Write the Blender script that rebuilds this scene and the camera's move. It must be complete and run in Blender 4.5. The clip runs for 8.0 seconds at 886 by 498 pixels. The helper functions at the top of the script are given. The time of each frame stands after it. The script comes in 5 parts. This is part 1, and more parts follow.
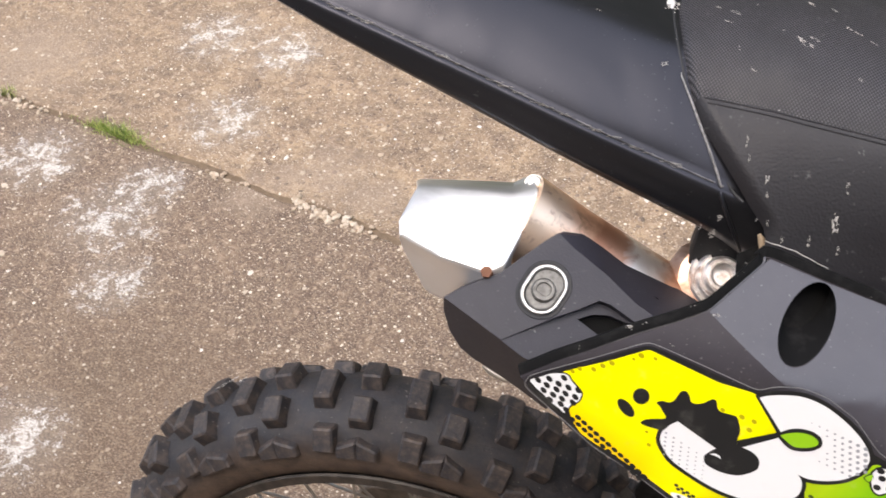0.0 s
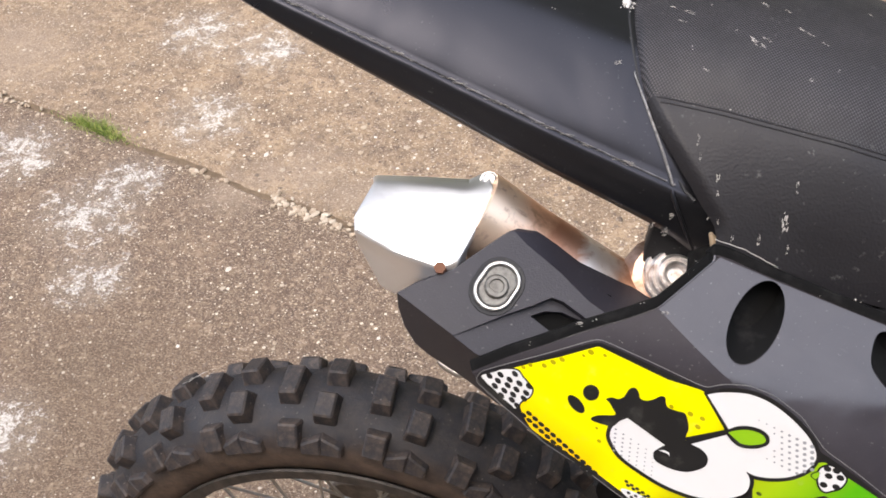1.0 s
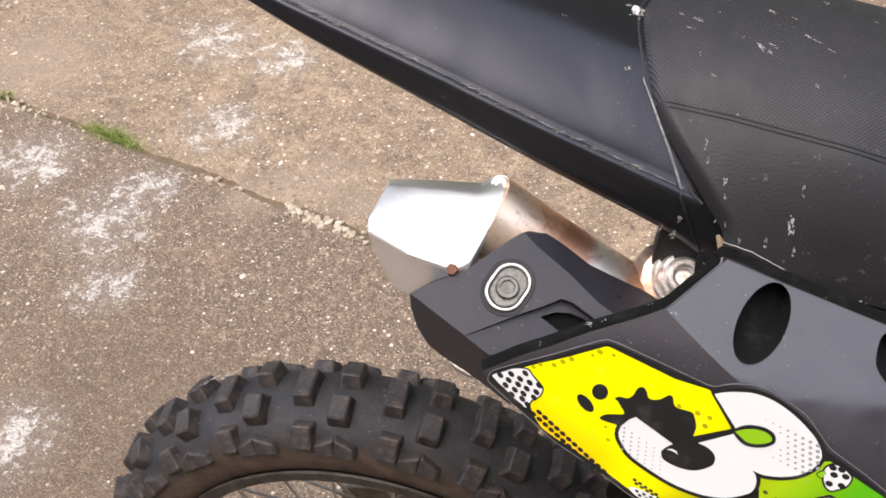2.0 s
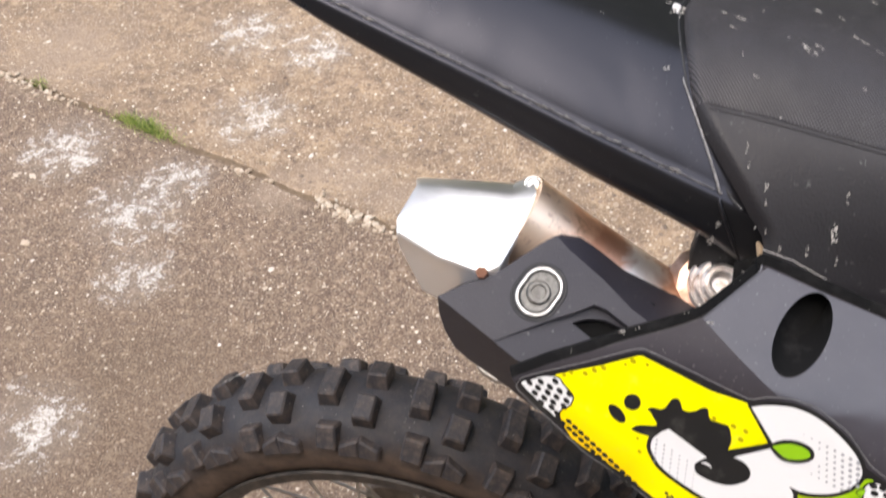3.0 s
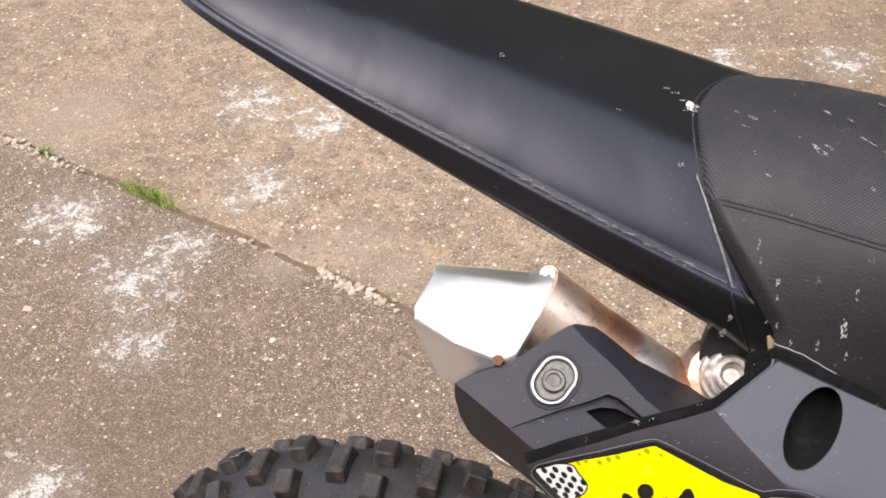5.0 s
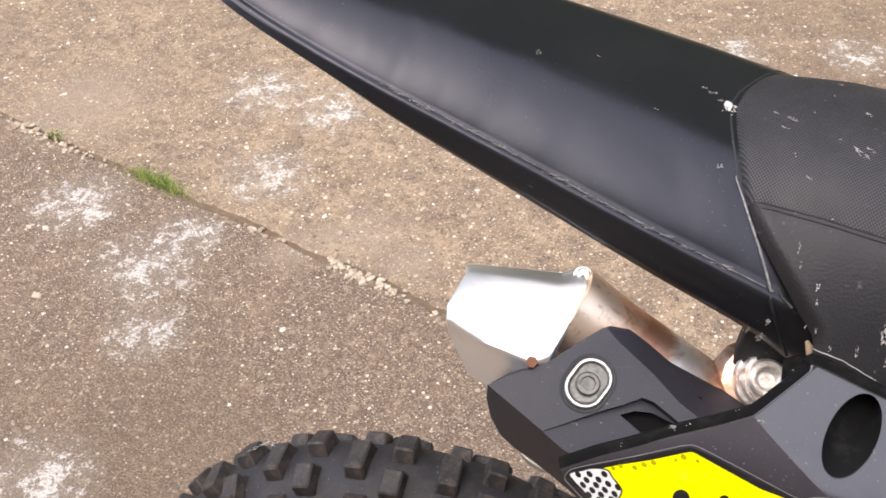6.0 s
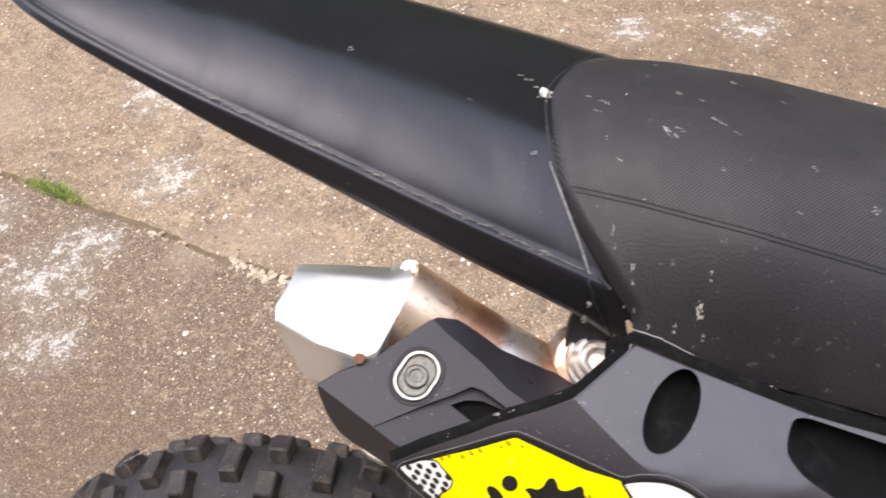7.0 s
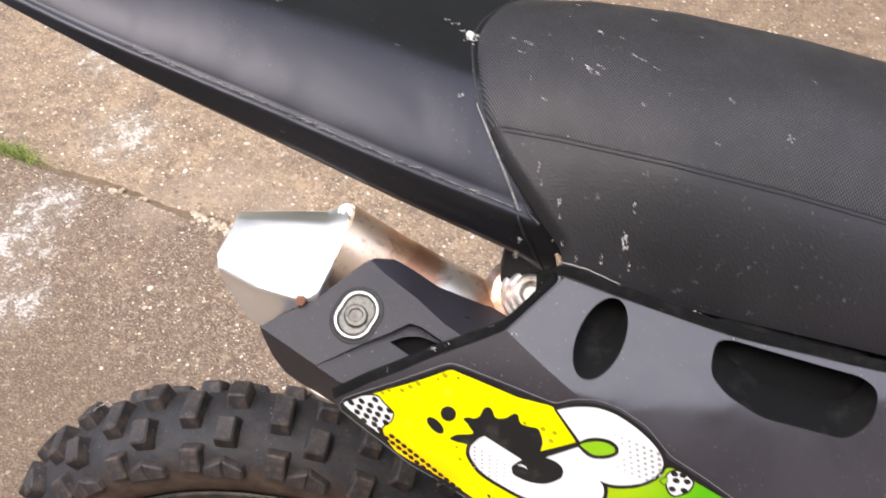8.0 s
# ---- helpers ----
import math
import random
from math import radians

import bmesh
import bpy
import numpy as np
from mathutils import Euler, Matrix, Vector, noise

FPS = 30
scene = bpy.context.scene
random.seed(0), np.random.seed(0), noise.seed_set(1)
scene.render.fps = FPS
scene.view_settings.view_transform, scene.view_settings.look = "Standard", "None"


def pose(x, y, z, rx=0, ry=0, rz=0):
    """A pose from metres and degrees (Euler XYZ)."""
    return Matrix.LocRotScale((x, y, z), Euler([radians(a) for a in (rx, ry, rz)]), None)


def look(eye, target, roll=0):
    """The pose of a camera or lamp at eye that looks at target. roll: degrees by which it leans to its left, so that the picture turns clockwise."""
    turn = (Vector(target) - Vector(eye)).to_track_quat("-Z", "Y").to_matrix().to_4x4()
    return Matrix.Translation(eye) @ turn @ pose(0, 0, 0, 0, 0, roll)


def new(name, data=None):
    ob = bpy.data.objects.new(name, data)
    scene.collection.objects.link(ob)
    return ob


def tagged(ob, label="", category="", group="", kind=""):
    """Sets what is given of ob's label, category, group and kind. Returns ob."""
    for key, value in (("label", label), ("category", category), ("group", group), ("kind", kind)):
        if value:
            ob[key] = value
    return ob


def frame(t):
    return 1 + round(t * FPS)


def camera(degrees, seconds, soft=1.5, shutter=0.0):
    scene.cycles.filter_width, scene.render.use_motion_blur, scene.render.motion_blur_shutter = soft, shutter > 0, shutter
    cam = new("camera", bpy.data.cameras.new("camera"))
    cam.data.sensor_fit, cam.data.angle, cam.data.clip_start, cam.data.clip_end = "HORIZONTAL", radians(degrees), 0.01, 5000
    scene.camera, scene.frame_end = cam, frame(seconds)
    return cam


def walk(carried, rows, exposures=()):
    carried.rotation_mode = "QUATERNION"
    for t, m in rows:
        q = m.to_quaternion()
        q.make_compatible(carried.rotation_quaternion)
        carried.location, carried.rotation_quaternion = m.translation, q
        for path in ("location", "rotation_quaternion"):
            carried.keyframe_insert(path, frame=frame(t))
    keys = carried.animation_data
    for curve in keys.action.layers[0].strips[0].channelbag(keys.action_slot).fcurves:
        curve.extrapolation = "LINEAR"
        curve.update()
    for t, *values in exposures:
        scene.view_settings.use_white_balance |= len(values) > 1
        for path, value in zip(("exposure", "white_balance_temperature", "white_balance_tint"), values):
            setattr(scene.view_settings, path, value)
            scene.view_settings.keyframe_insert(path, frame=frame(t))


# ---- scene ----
cam = camera(40.59, 8.0, soft=1.7, shutter=0.4)
# seconds, eye, target, lean to the left
PATH = [
    (0, (0.2425, -0.6488, 1.4125), (0.0625, 0.0524, 0.7227), -4.6),
    (0.5, (0.2547, -0.6463, 1.4107), (0.0862, 0.0528, 0.7158), -3.53),
    (1, (0.2652, -0.6483, 1.4123), (0.0925, 0.054, 0.7217), -3.72),
    (1.2, (0.2683, -0.6479, 1.4145), (0.104, 0.0487, 0.716), -3.91),
    (2.3, (0.2689, -0.6653, 1.418), (0.0786, 0.0428, 0.7381), -4.07),
    (2.5, (0.2746, -0.659, 1.3969), (0.0842, 0.0254, 0.6931), -4.54),
    (2.7, (0.2768, -0.6497, 1.3958), (0.0847, 0.0325, 0.6903), -5.71),
    (3, (0.2646, -0.6443, 1.4082), (0.0566, 0.0528, 0.722), -4.47),
    (3.5, (0.2659, -0.6362, 1.4277), (0.0694, 0.0802, 0.7582), -4.72),
    (4, (0.2675, -0.6438, 1.4284), (0.0723, 0.0746, 0.7607), -4),
    (4.5, (0.2666, -0.6479, 1.4285), (0.0624, 0.0785, 0.7722), -3.44),
    (4.7, (0.2624, -0.6512, 1.4305), (0.0562, 0.0846, 0.7855), -3.23),
    (5.8, (0.2277, -0.6475, 1.4248), (0.0138, 0.0819, 0.775), -1.91),
    (6, (0.228, -0.6436, 1.4297), (0.0211, 0.0841, 0.7758), -2.29),
    (6.2, (0.2334, -0.6435, 1.4273), (0.0358, 0.0895, 0.7765), -1.48),
    (6.5, (0.2505, -0.6348, 1.4253), (0.077, 0.0933, 0.7621), -1.86),
    (7, (0.2982, -0.6255, 1.4322), (0.1396, 0.1055, 0.7685), -3.32),
    (7.2, (0.3131, -0.6271, 1.4389), (0.1589, 0.1053, 0.7758), -4.05),
    (7.5, (0.3172, -0.6303, 1.4425), (0.1656, 0.0926, 0.7684), -4.38),
    (8, (0.3262, -0.6423, 1.4448), (0.1921, 0.0622, 0.7478), -4.54),
]
walk(cam, [(t, look(eye, target, roll)) for t, eye, target, roll in PATH],
     [(0, 1.88), (2.5, 1.86), (4.5, 1.92), (6, 1.92), (7, 1.98), (8, 2.06)])

# ---------------------------------------------------------------- light
SUN_UP, SUN_ROUND = 64.0, 200.0
world = bpy.data.worlds.new("sky")
scene.world = world
world.use_nodes = True
wt = world.node_tree
sky = wt.nodes.new("ShaderNodeTexSky")
sky.sky_type = "NISHITA"
sky.sun_disc = False
sky.sun_elevation = radians(SUN_UP)
sky.sun_rotation = radians(SUN_ROUND)
sky.dust_density = 2.6
pale = wt.nodes.new("ShaderNodeHueSaturation")
pale.inputs["Saturation"].default_value = 0.8
wt.links.new(sky.outputs["Color"], pale.inputs["Color"])
wt.links.new(pale.outputs["Color"], wt.nodes["Background"].inputs["Color"])
wt.nodes["Background"].inputs["Strength"].default_value = 0.14
sun = new("sun", bpy.data.lights.new("sun", "SUN"))
sun.data.energy = 0.5
sun.data.angle = radians(120)
sun.data.color = (1.0, 0.97, 0.93)
su, sr = radians(SUN_UP), radians(SUN_ROUND)
sun.matrix_world = look((math.sin(sr) * math.cos(su) * 20, math.cos(sr) * math.cos(su) * 20, math.sin(su) * 20), (0, 0, 0))
scene.view_settings.use_white_balance = True
scene.view_settings.white_balance_temperature = 6850
scene.view_settings.white_balance_tint = 11


# ---------------------------------------------------------------- material helpers
class Mat:
    """A small builder for procedural node materials."""

    def __init__(self, name, rough=0.5, metal=0.0, spec=0.5):
        self.m = bpy.data.materials.new(name)
        self.m.use_nodes = True
        self.t = self.m.node_tree
        self.b = self.t.nodes["Principled BSDF"]
        self.b.inputs["Roughness"].default_value = rough
        self.b.inputs["Metallic"].default_value = metal
        self.b.inputs["Specular IOR Level"].default_value = spec
        self.coord = self.t.nodes.new("ShaderNodeTexCoord").outputs["Object"]

    def node(self, kind, **values):
        n = self.t.nodes.new("ShaderNode" + kind)
        for k, v in values.items():
            if k == "op":
                n.operation = v
            elif k == "blend":
                n.blend_type = v
            elif k == "feature":
                n.feature = v
        return n

    def link(self, a, b):
        if isinstance(a, (int, float)):
            b.default_value = a
        elif isinstance(a, tuple):
            b.default_value = (*a, 1) if len(a) == 3 and b.type == "RGBA" else a
        else:
            self.t.links.new(a, b)

    def noise(self, scale, detail=4.0, rough=0.6, vec=None, warp=0.0):
        n = self.node("TexNoise")
        self.link(vec or self.coord, n.inputs["Vector"])
        n.inputs["Scale"].default_value = scale
        n.inputs["Detail"].default_value = detail
        n.inputs["Roughness"].default_value = rough
        n.inputs["Distortion"].default_value = warp
        return n.outputs["Fac"]

    def cells(self, scale, out="Distance", feature="F1", vec=None, rand=1.0):
        n = self.node("TexVoronoi", feature=feature)
        self.link(vec or self.coord, n.inputs["Vector"])
        n.inputs["Scale"].default_value = scale
        n.inputs["Randomness"].default_value = rand
        return n.outputs[out]

    def span(self, x, a, b, lo=0.0, hi=1.0):
        n = self.node("MapRange")
        self.link(x, n.inputs["Value"])
        for key, v in (("From Min", a), ("From Max", b), ("To Min", lo), ("To Max", hi)):
            n.inputs[key].default_value = v
        return n.outputs["Result"]

    def calc(self, op, a, b=0.0):
        n = self.node("Math", op=op)
        self.link(a, n.inputs[0])
        self.link(b, n.inputs[1])
        return n.outputs[0]

    def mix(self, fac, a, b, blend="MIX"):
        n = self.node("MixRGB", blend=blend)
        self.link(fac, n.inputs["Fac"])
        self.link(a, n.inputs["Color1"])
        self.link(b, n.inputs["Color2"])
        return n.outputs["Color"]

    def ramp(self, x, stops):
        n = self.node("ValToRGB")
        e = n.color_ramp.elements
        while len(e) < len(stops):
            e.new(0.5)
        for k, (p, c) in zip(e, stops):
            k.position, k.color = p, (*c, 1)
        self.link(x, n.inputs["Fac"])
        return n.outputs["Color"]

    def split(self, vec=None):
        n = self.node("SeparateXYZ")
        self.link(vec or self.coord, n.inputs[0])
        return n.outputs

    def scaled(self, sx, sy, sz, turn=(0, 0, 0)):
        n = self.node("Mapping")
        self.link(self.coord, n.inputs["Vector"])
        n.inputs["Scale"].default_value = (sx, sy, sz)
        n.inputs["Rotation"].default_value = [radians(a) for a in turn]
        return n.outputs["Vector"]

    def color(self, c):
        self.link(c, self.b.inputs["Base Color"])

    def rough(self, r):
        self.link(r, self.b.inputs["Roughness"])

    def bump(self, h, strength, depth=0.001, after=None):
        n = self.node("Bump")
        n.inputs["Strength"].default_value = strength
        n.inputs["Distance"].default_value = depth
        self.link(h, n.inputs["Height"])
        if after is not None:
            self.link(after, n.inputs["Normal"])
        self.link(n.outputs["Normal"], self.b.inputs["Normal"])
        return n.outputs["Normal"]


def plastic(name, base, rough, scuff=0.5, grain=0.15, spec=0.6, dusty=0.12, wave=0.0):
    """Black moulded plastic with dust, fine scuffs and grain."""
    k = Mat(name, rough, spec=spec)
    dust = k.span(k.noise(11, 5, 0.6, warp=0.4), 0.30, 0.80)
    fine = k.noise(900, 2, 0.5)
    scr = k.span(k.noise(38, 6, 0.75, vec=k.scaled(1, 4, 4, (0, 25, 10)), warp=0.5), 0.64, 0.80)
    c = k.mix(k.calc("MULTIPLY", dust, dusty), base, tuple(min(1, v * 2.2 + 0.02) for v in base))
    if scuff >= 0.3:
        c = k.mix(k.calc("MULTIPLY", scr, 0.25 * scuff), c, (0.22, 0.21, 0.2))
    speck = k.calc("MULTIPLY", k.span(k.noise(420, 2, 0.5), 0.69, 0.73), k.span(k.noise(14, 3), 0.4, 0.6))
    hair = k.span(k.noise(260, 3, 0.6, vec=k.scaled(1, 12, 12, (0, 30, 20))), 0.66, 0.72)
    c = k.mix(k.calc("MULTIPLY", k.calc("MAXIMUM", speck, k.calc("MULTIPLY", hair, 0.35)), 0.30 * scuff), c, (0.5, 0.48, 0.45))
    k.color(c)
    k.rough(k.span(dust, 0, 1, rough, rough + 0.12))
    first = k.bump(k.noise(7, 3, 0.55, warp=0.8), wave, 0.012) if wave else None
    k.bump(fine, grain, 0.0006, first)
    return k.m


M = {}
M["fender"] = plastic("black_fender_plastic", (0.010, 0.010, 0.011), 0.26, 0.3, 0.03, 0.46, 0.16, 0.34)
M["fender"].node_tree.nodes["Principled BSDF"].inputs["Specular Tint"].default_value = (0.82, 0.84, 1.0, 1)
M["panel"] = plastic("black_panel_plastic", (0.035, 0.031, 0.035), 0.15, 0.45, 0.05, 0.80, 0.36, 0.22)
M["cover"] = plastic("black_cover_plastic", (0.016, 0.015, 0.021), 0.42, 0.9, 0.3, 0.40, 0.4)
M["dark"] = plastic("dark_inner_plastic", (0.010, 0.010, 0.011), 0.6, 0.8, 0.2)


def seat_mat(name, grip):
    k = Mat(name, 0.5, spec=0.5 if grip else 0.40)
    spots = k.span(k.noise(55, 6, 0.75), 0.64, 0.71)
    nicks = k.calc("MULTIPLY", k.span(k.noise(210, 3, 0.6), 0.645, 0.70), k.span(k.noise(9, 3), 0.42, 0.6))
    broad = k.span(k.noise(6, 3), 0.35, 0.7)
    low, high = ((0.0135, 0.0122, 0.0142), (0.029, 0.0262, 0.0305)) if grip else ((0.0115, 0.0104, 0.0118), (0.023, 0.021, 0.0236))
    c = k.mix(k.calc("MULTIPLY", broad, 0.5), low, high)
    c = k.mix(k.calc("MULTIPLY", spots, 0.16), c, (0.40, 0.39, 0.37))
    c = k.mix(k.calc("MULTIPLY", nicks, 0.55 if grip else 0.2), c, (0.45, 0.44, 0.42))
    if grip:
        s = k.split(k.scaled(2900, 2900, 2900, (0, 0, 8)))
        wave = k.calc("MULTIPLY", k.calc("SINE", s[0]), k.calc("SINE", s[1]))
        h = k.calc("MULTIPLY", k.span(wave, -0.10, 0.45), k.span(k.noise(22, 4, 0.6), 0.32, 0.62, 0.45, 1.0))
        c = k.mix(k.calc("MULTIPLY", h, 0.9), k.mix(0.75, c, (0.004, 0.0037, 0.0042)), (0.094, 0.086, 0.092))
        k.bump(h, 0.8, 0.0008)
    else:
        h = k.cells(620, "Distance", "SMOOTH_F1")
        k.bump(h, 0.4, 0.0005)
    k.color(c)
    k.rough(k.span(k.noise(30, 4), 0.3, 0.7, 0.42, 0.58))
    return k.m


M["seat_top"] = seat_mat("gripper_seat_vinyl", True)
M["seat_side"] = seat_mat("grained_seat_vinyl", False)

def rubber(name, low, high, amount):
    """Black rubber with dried mud between two radii of the wheel."""
    k = Mat(name, 0.62)
    p = k.split()
    rad = k.calc("SQRT", k.calc("ADD", k.calc("MULTIPLY", p[0], p[0]), k.calc("MULTIPLY", p[2], p[2])))
    patch = k.noise(18, 6, 0.75, warp=0.6)
    ring = k.span(k.calc("ADD", rad, k.calc("MULTIPLY", k.calc("SUBTRACT", patch, 0.5), 0.055)), high, low)
    dust = k.span(k.noise(75, 6, 0.8), 0.44, 0.68, 0.03, 0.40)
    c = k.mix(k.noise(160, 4), (0.0085, 0.0088, 0.0118), (0.019, 0.0193, 0.0240))
    c = k.mix(k.calc("MULTIPLY", dust, amount), c, (0.15, 0.105, 0.075))
    c = k.mix(k.calc("MULTIPLY", k.span(k.noise(330, 2), 0.70, 0.74), 0.6), c, (0.35, 0.32, 0.28))
    if high > 0:
        mud = k.mix(k.span(k.noise(60, 5, 0.7), 0.3, 0.7), (0.040, 0.027, 0.020), (0.165, 0.112, 0.078))
        c = k.mix(k.calc("MULTIPLY", ring, k.span(patch, 0.3, 0.6, 0.55, 0.95)), c, mud)
    k.color(c)
    k.rough(k.span(patch, 0.3, 0.7, 0.5, 0.72))
    k.bump(k.calc("ADD", k.noise(420, 5, 0.75), k.noise(80, 4, 0.7)), 0.6, 0.0012)
    return k.m


M["tyre"] = rubber("knob_rubber", 0, 0, 1.35)
M["muddy"] = rubber("muddy_side_knob_rubber", 0, 0, 1.5)
M["sidewall"] = rubber("tyre_rubber", 0.238, 0.268, 0.45)

k = Mat("scuffed_black_rim", 0.5, 0.2)
k.color(k.mix(k.span(k.noise(70, 5, 0.7), 0.36, 0.62, 0.1, 0.9), (0.016, 0.015, 0.014), (0.070, 0.058, 0.048)))
k.rough(k.span(k.noise(50, 5, 0.7), 0.3, 0.7, 0.4, 0.7))
M["rim"] = k.m

k = Mat("mud_stained_alloy", 0.7, 0.25)
k.color(k.mix(k.span(k.noise(45, 6, 0.75, warp=0.5), 0.35, 0.65), (0.30, 0.25, 0.20), (0.13, 0.095, 0.07)))
k.bump(k.noise(300, 4, 0.7), 0.3, 0.0008)
M["stained"] = k.m

k = Mat("dull_steel", 0.35, 0.9)
k.color(k.mix(k.noise(120, 4), (0.36, 0.33, 0.29), (0.62, 0.6, 0.56)))
M["steel"] = k.m

k = Mat("polished_alloy", 0.3, 0.92)
k.color(k.mix(k.noise(40, 4), (0.86, 0.85, 0.83), (0.93, 0.92, 0.9)))
k.rough(k.span(k.noise(35, 5, 0.7), 0.3, 0.75, 0.33, 0.50))
k.bump(k.noise(30, 3, 0.5, warp=0.4), 0.22, 0.004)
M["chrome"] = k.m

k = Mat("dull_grey_zinc", 0.5, 0.85)
k.color(k.mix(k.span(k.noise(260, 4, 0.7), 0.35, 0.65), (0.20, 0.195, 0.18), (0.10, 0.096, 0.088)))
M["dull"] = k.m

k = Mat("stained_steel_collar", 0.42, 0.9)
c = k.mix(k.span(k.noise(180, 4, 0.7), 0.35, 0.65), (0.92, 0.90, 0.88), (0.62, 0.58, 0.55))
k.color(k.mix(k.span(k.noise(90, 4, 0.6, warp=0.5), 0.54, 0.66, 0, 0.7), c, (0.30, 0.17, 0.10)))
M["collar"] = k.m

k = Mat("zinc_plate", 0.5, 1.0)
k.color(k.mix(k.span(k.noise(160, 4, 0.7), 0.35, 0.7), (0.74, 0.73, 0.71), (0.46, 0.44, 0.41)))
M["zinc"] = k.m

k = Mat("heat_stained_glint_steel", 0.34, 0.9)
p = k.split()
run = k.calc("SUBTRACT", k.calc("MULTIPLY", k.calc("SUBTRACT", p[0], 0.150), 0.81), k.calc("MULTIPLY", k.calc("SUBTRACT", p[2], 0.9092), 0.585))
run = k.calc("ADD", run, k.calc("MULTIPLY", k.calc("SUBTRACT", k.noise(48, 4, 0.6, warp=0.6), 0.5), 0.034))
# heat tints; the pale middle stops put a sky reflection into the colour
c = k.ramp(k.span(run, 0.015, 0.135), [(0.0, (0.95, 0.74, 0.56)), (0.16, (0.90, 0.56, 0.37)), (0.28, (0.52, 0.26, 0.16)), (0.42, (0.58, 0.34, 0.24)), (0.50, (0.94, 0.88, 0.83)), (0.62, (0.92, 0.82, 0.74)), (0.74, (0.52, 0.30, 0.20)), (1.0, (0.50, 0.30, 0.18))])
k.color(k.mix(k.span(k.noise(110, 4, 0.65, warp=0.6), 0.52, 0.68, 0, 0.55), c, (0.36, 0.18, 0.11)))
k.rough(k.span(k.noise(60, 3), 0.3, 0.7, 0.36, 0.50))
k.bump(k.noise(400, 3), 0.08, 0.0006)
M["rusty"] = k.m

k = Mat("copper_brown_steel", 0.36, 0.9)
k.color(k.mix(k.span(k.noise(60, 4, 0.6, warp=0.5), 0.35, 0.65), (0.26, 0.14, 0.09), (0.66, 0.46, 0.36)))
M["copper"] = k.m

k = Mat("rust", 0.9)
k.color(k.mix(k.noise(300, 4), (0.11, 0.045, 0.026), (0.20, 0.09, 0.05)))
M["rust"] = k.m


def print_mat(name, base, rough=0.3):
    k = Mat(name, rough)
    w = k.span(k.noise(45, 5, 0.7), 0.55, 0.8)
    k.color(k.mix(k.calc("MULTIPLY", w, 0.12), base, (0.5, 0.48, 0.42)))
    k.rough(k.span(k.noise(20, 3), 0.3, 0.7, rough, rough + 0.12))
    return k.m


k = Mat("yellow_to_green_print", 0.28)
xyz = k.split()
along = k.calc("SUBTRACT", xyz[0], k.calc("MULTIPLY", k.calc("SUBTRACT", xyz[2], 0.871), 0.75))
c = k.ramp(k.span(along, 0.28, 0.44), [(0.0, (0.96, 0.90, 0.0)), (0.20, (0.90, 0.83, 0.0)), (0.42, (0.36, 0.38, 0.0)), (0.62, (0.36, 0.55, 0.006)), (0.88, (0.085, 0.42, 0.004))])
rise = k.calc("ADD", k.calc("MULTIPLY", k.calc("SUBTRACT", xyz[0], 0.2), 0.48), k.calc("MULTIPLY", k.calc("SUBTRACT", xyz[2], 0.85), 0.88))
c = k.mix(k.calc("MULTIPLY", k.span(rise, 0.024, 0.0), k.span(along, 0.31, 0.27)), c, (0.93, 0.60, 0.0))
c = k.mix(k.span(k.noise(90, 5, 0.7), 0.6, 0.75, 0, 0.18), c, (0.55, 0.50, 0.30))
k.color(c)
M["yellow"] = k.m
M["print_green"] = print_mat("lime_green_print", (0.25, 0.5, 0.01))
M["print_black"] = print_mat("black_print", (0.012, 0.012, 0.012))
M["print_white"] = print_mat("white_print", (0.74, 0.74, 0.73))
M["print_shade"] = print_mat("olive_dot_print", (0.42, 0.36, 0.0))
M["print_leaf"] = print_mat("dark_leaf_print", (0.045, 0.075, 0.004))
M["print_grey"] = print_mat("grey_dot_print", (0.30, 0.31, 0.32))

# concrete with exposed stones
PATCHES = [(-0.74, 0.79, 0.13), (-0.70, 0.88, 0.09), (-0.667, 0.63, 0.09), (-0.73, 1.37, 0.12), (-0.57, 1.33, 0.11), (-0.62, 1.09, 0.11),
           (-0.69, 0.29, 0.12), (0.25, 1.73, 0.08), (0.505, 1.77, 0.1), (-0.95, 0.93, 0.12)]


DRIFTS = [(-0.37, 0.95, 0.16), (-0.27, 0.90, 0.12), (-0.50, 0.88, 0.12), (-0.44, 0.93, 0.1), (-1.1, 1.25, 0.3)]
SHADE_ZONES = [(0.75, 1.75, 0.8), (0.35, 1.45, 0.5), (-1.0, 0.25, 0.5), (-0.55, 0.35, 0.4)]


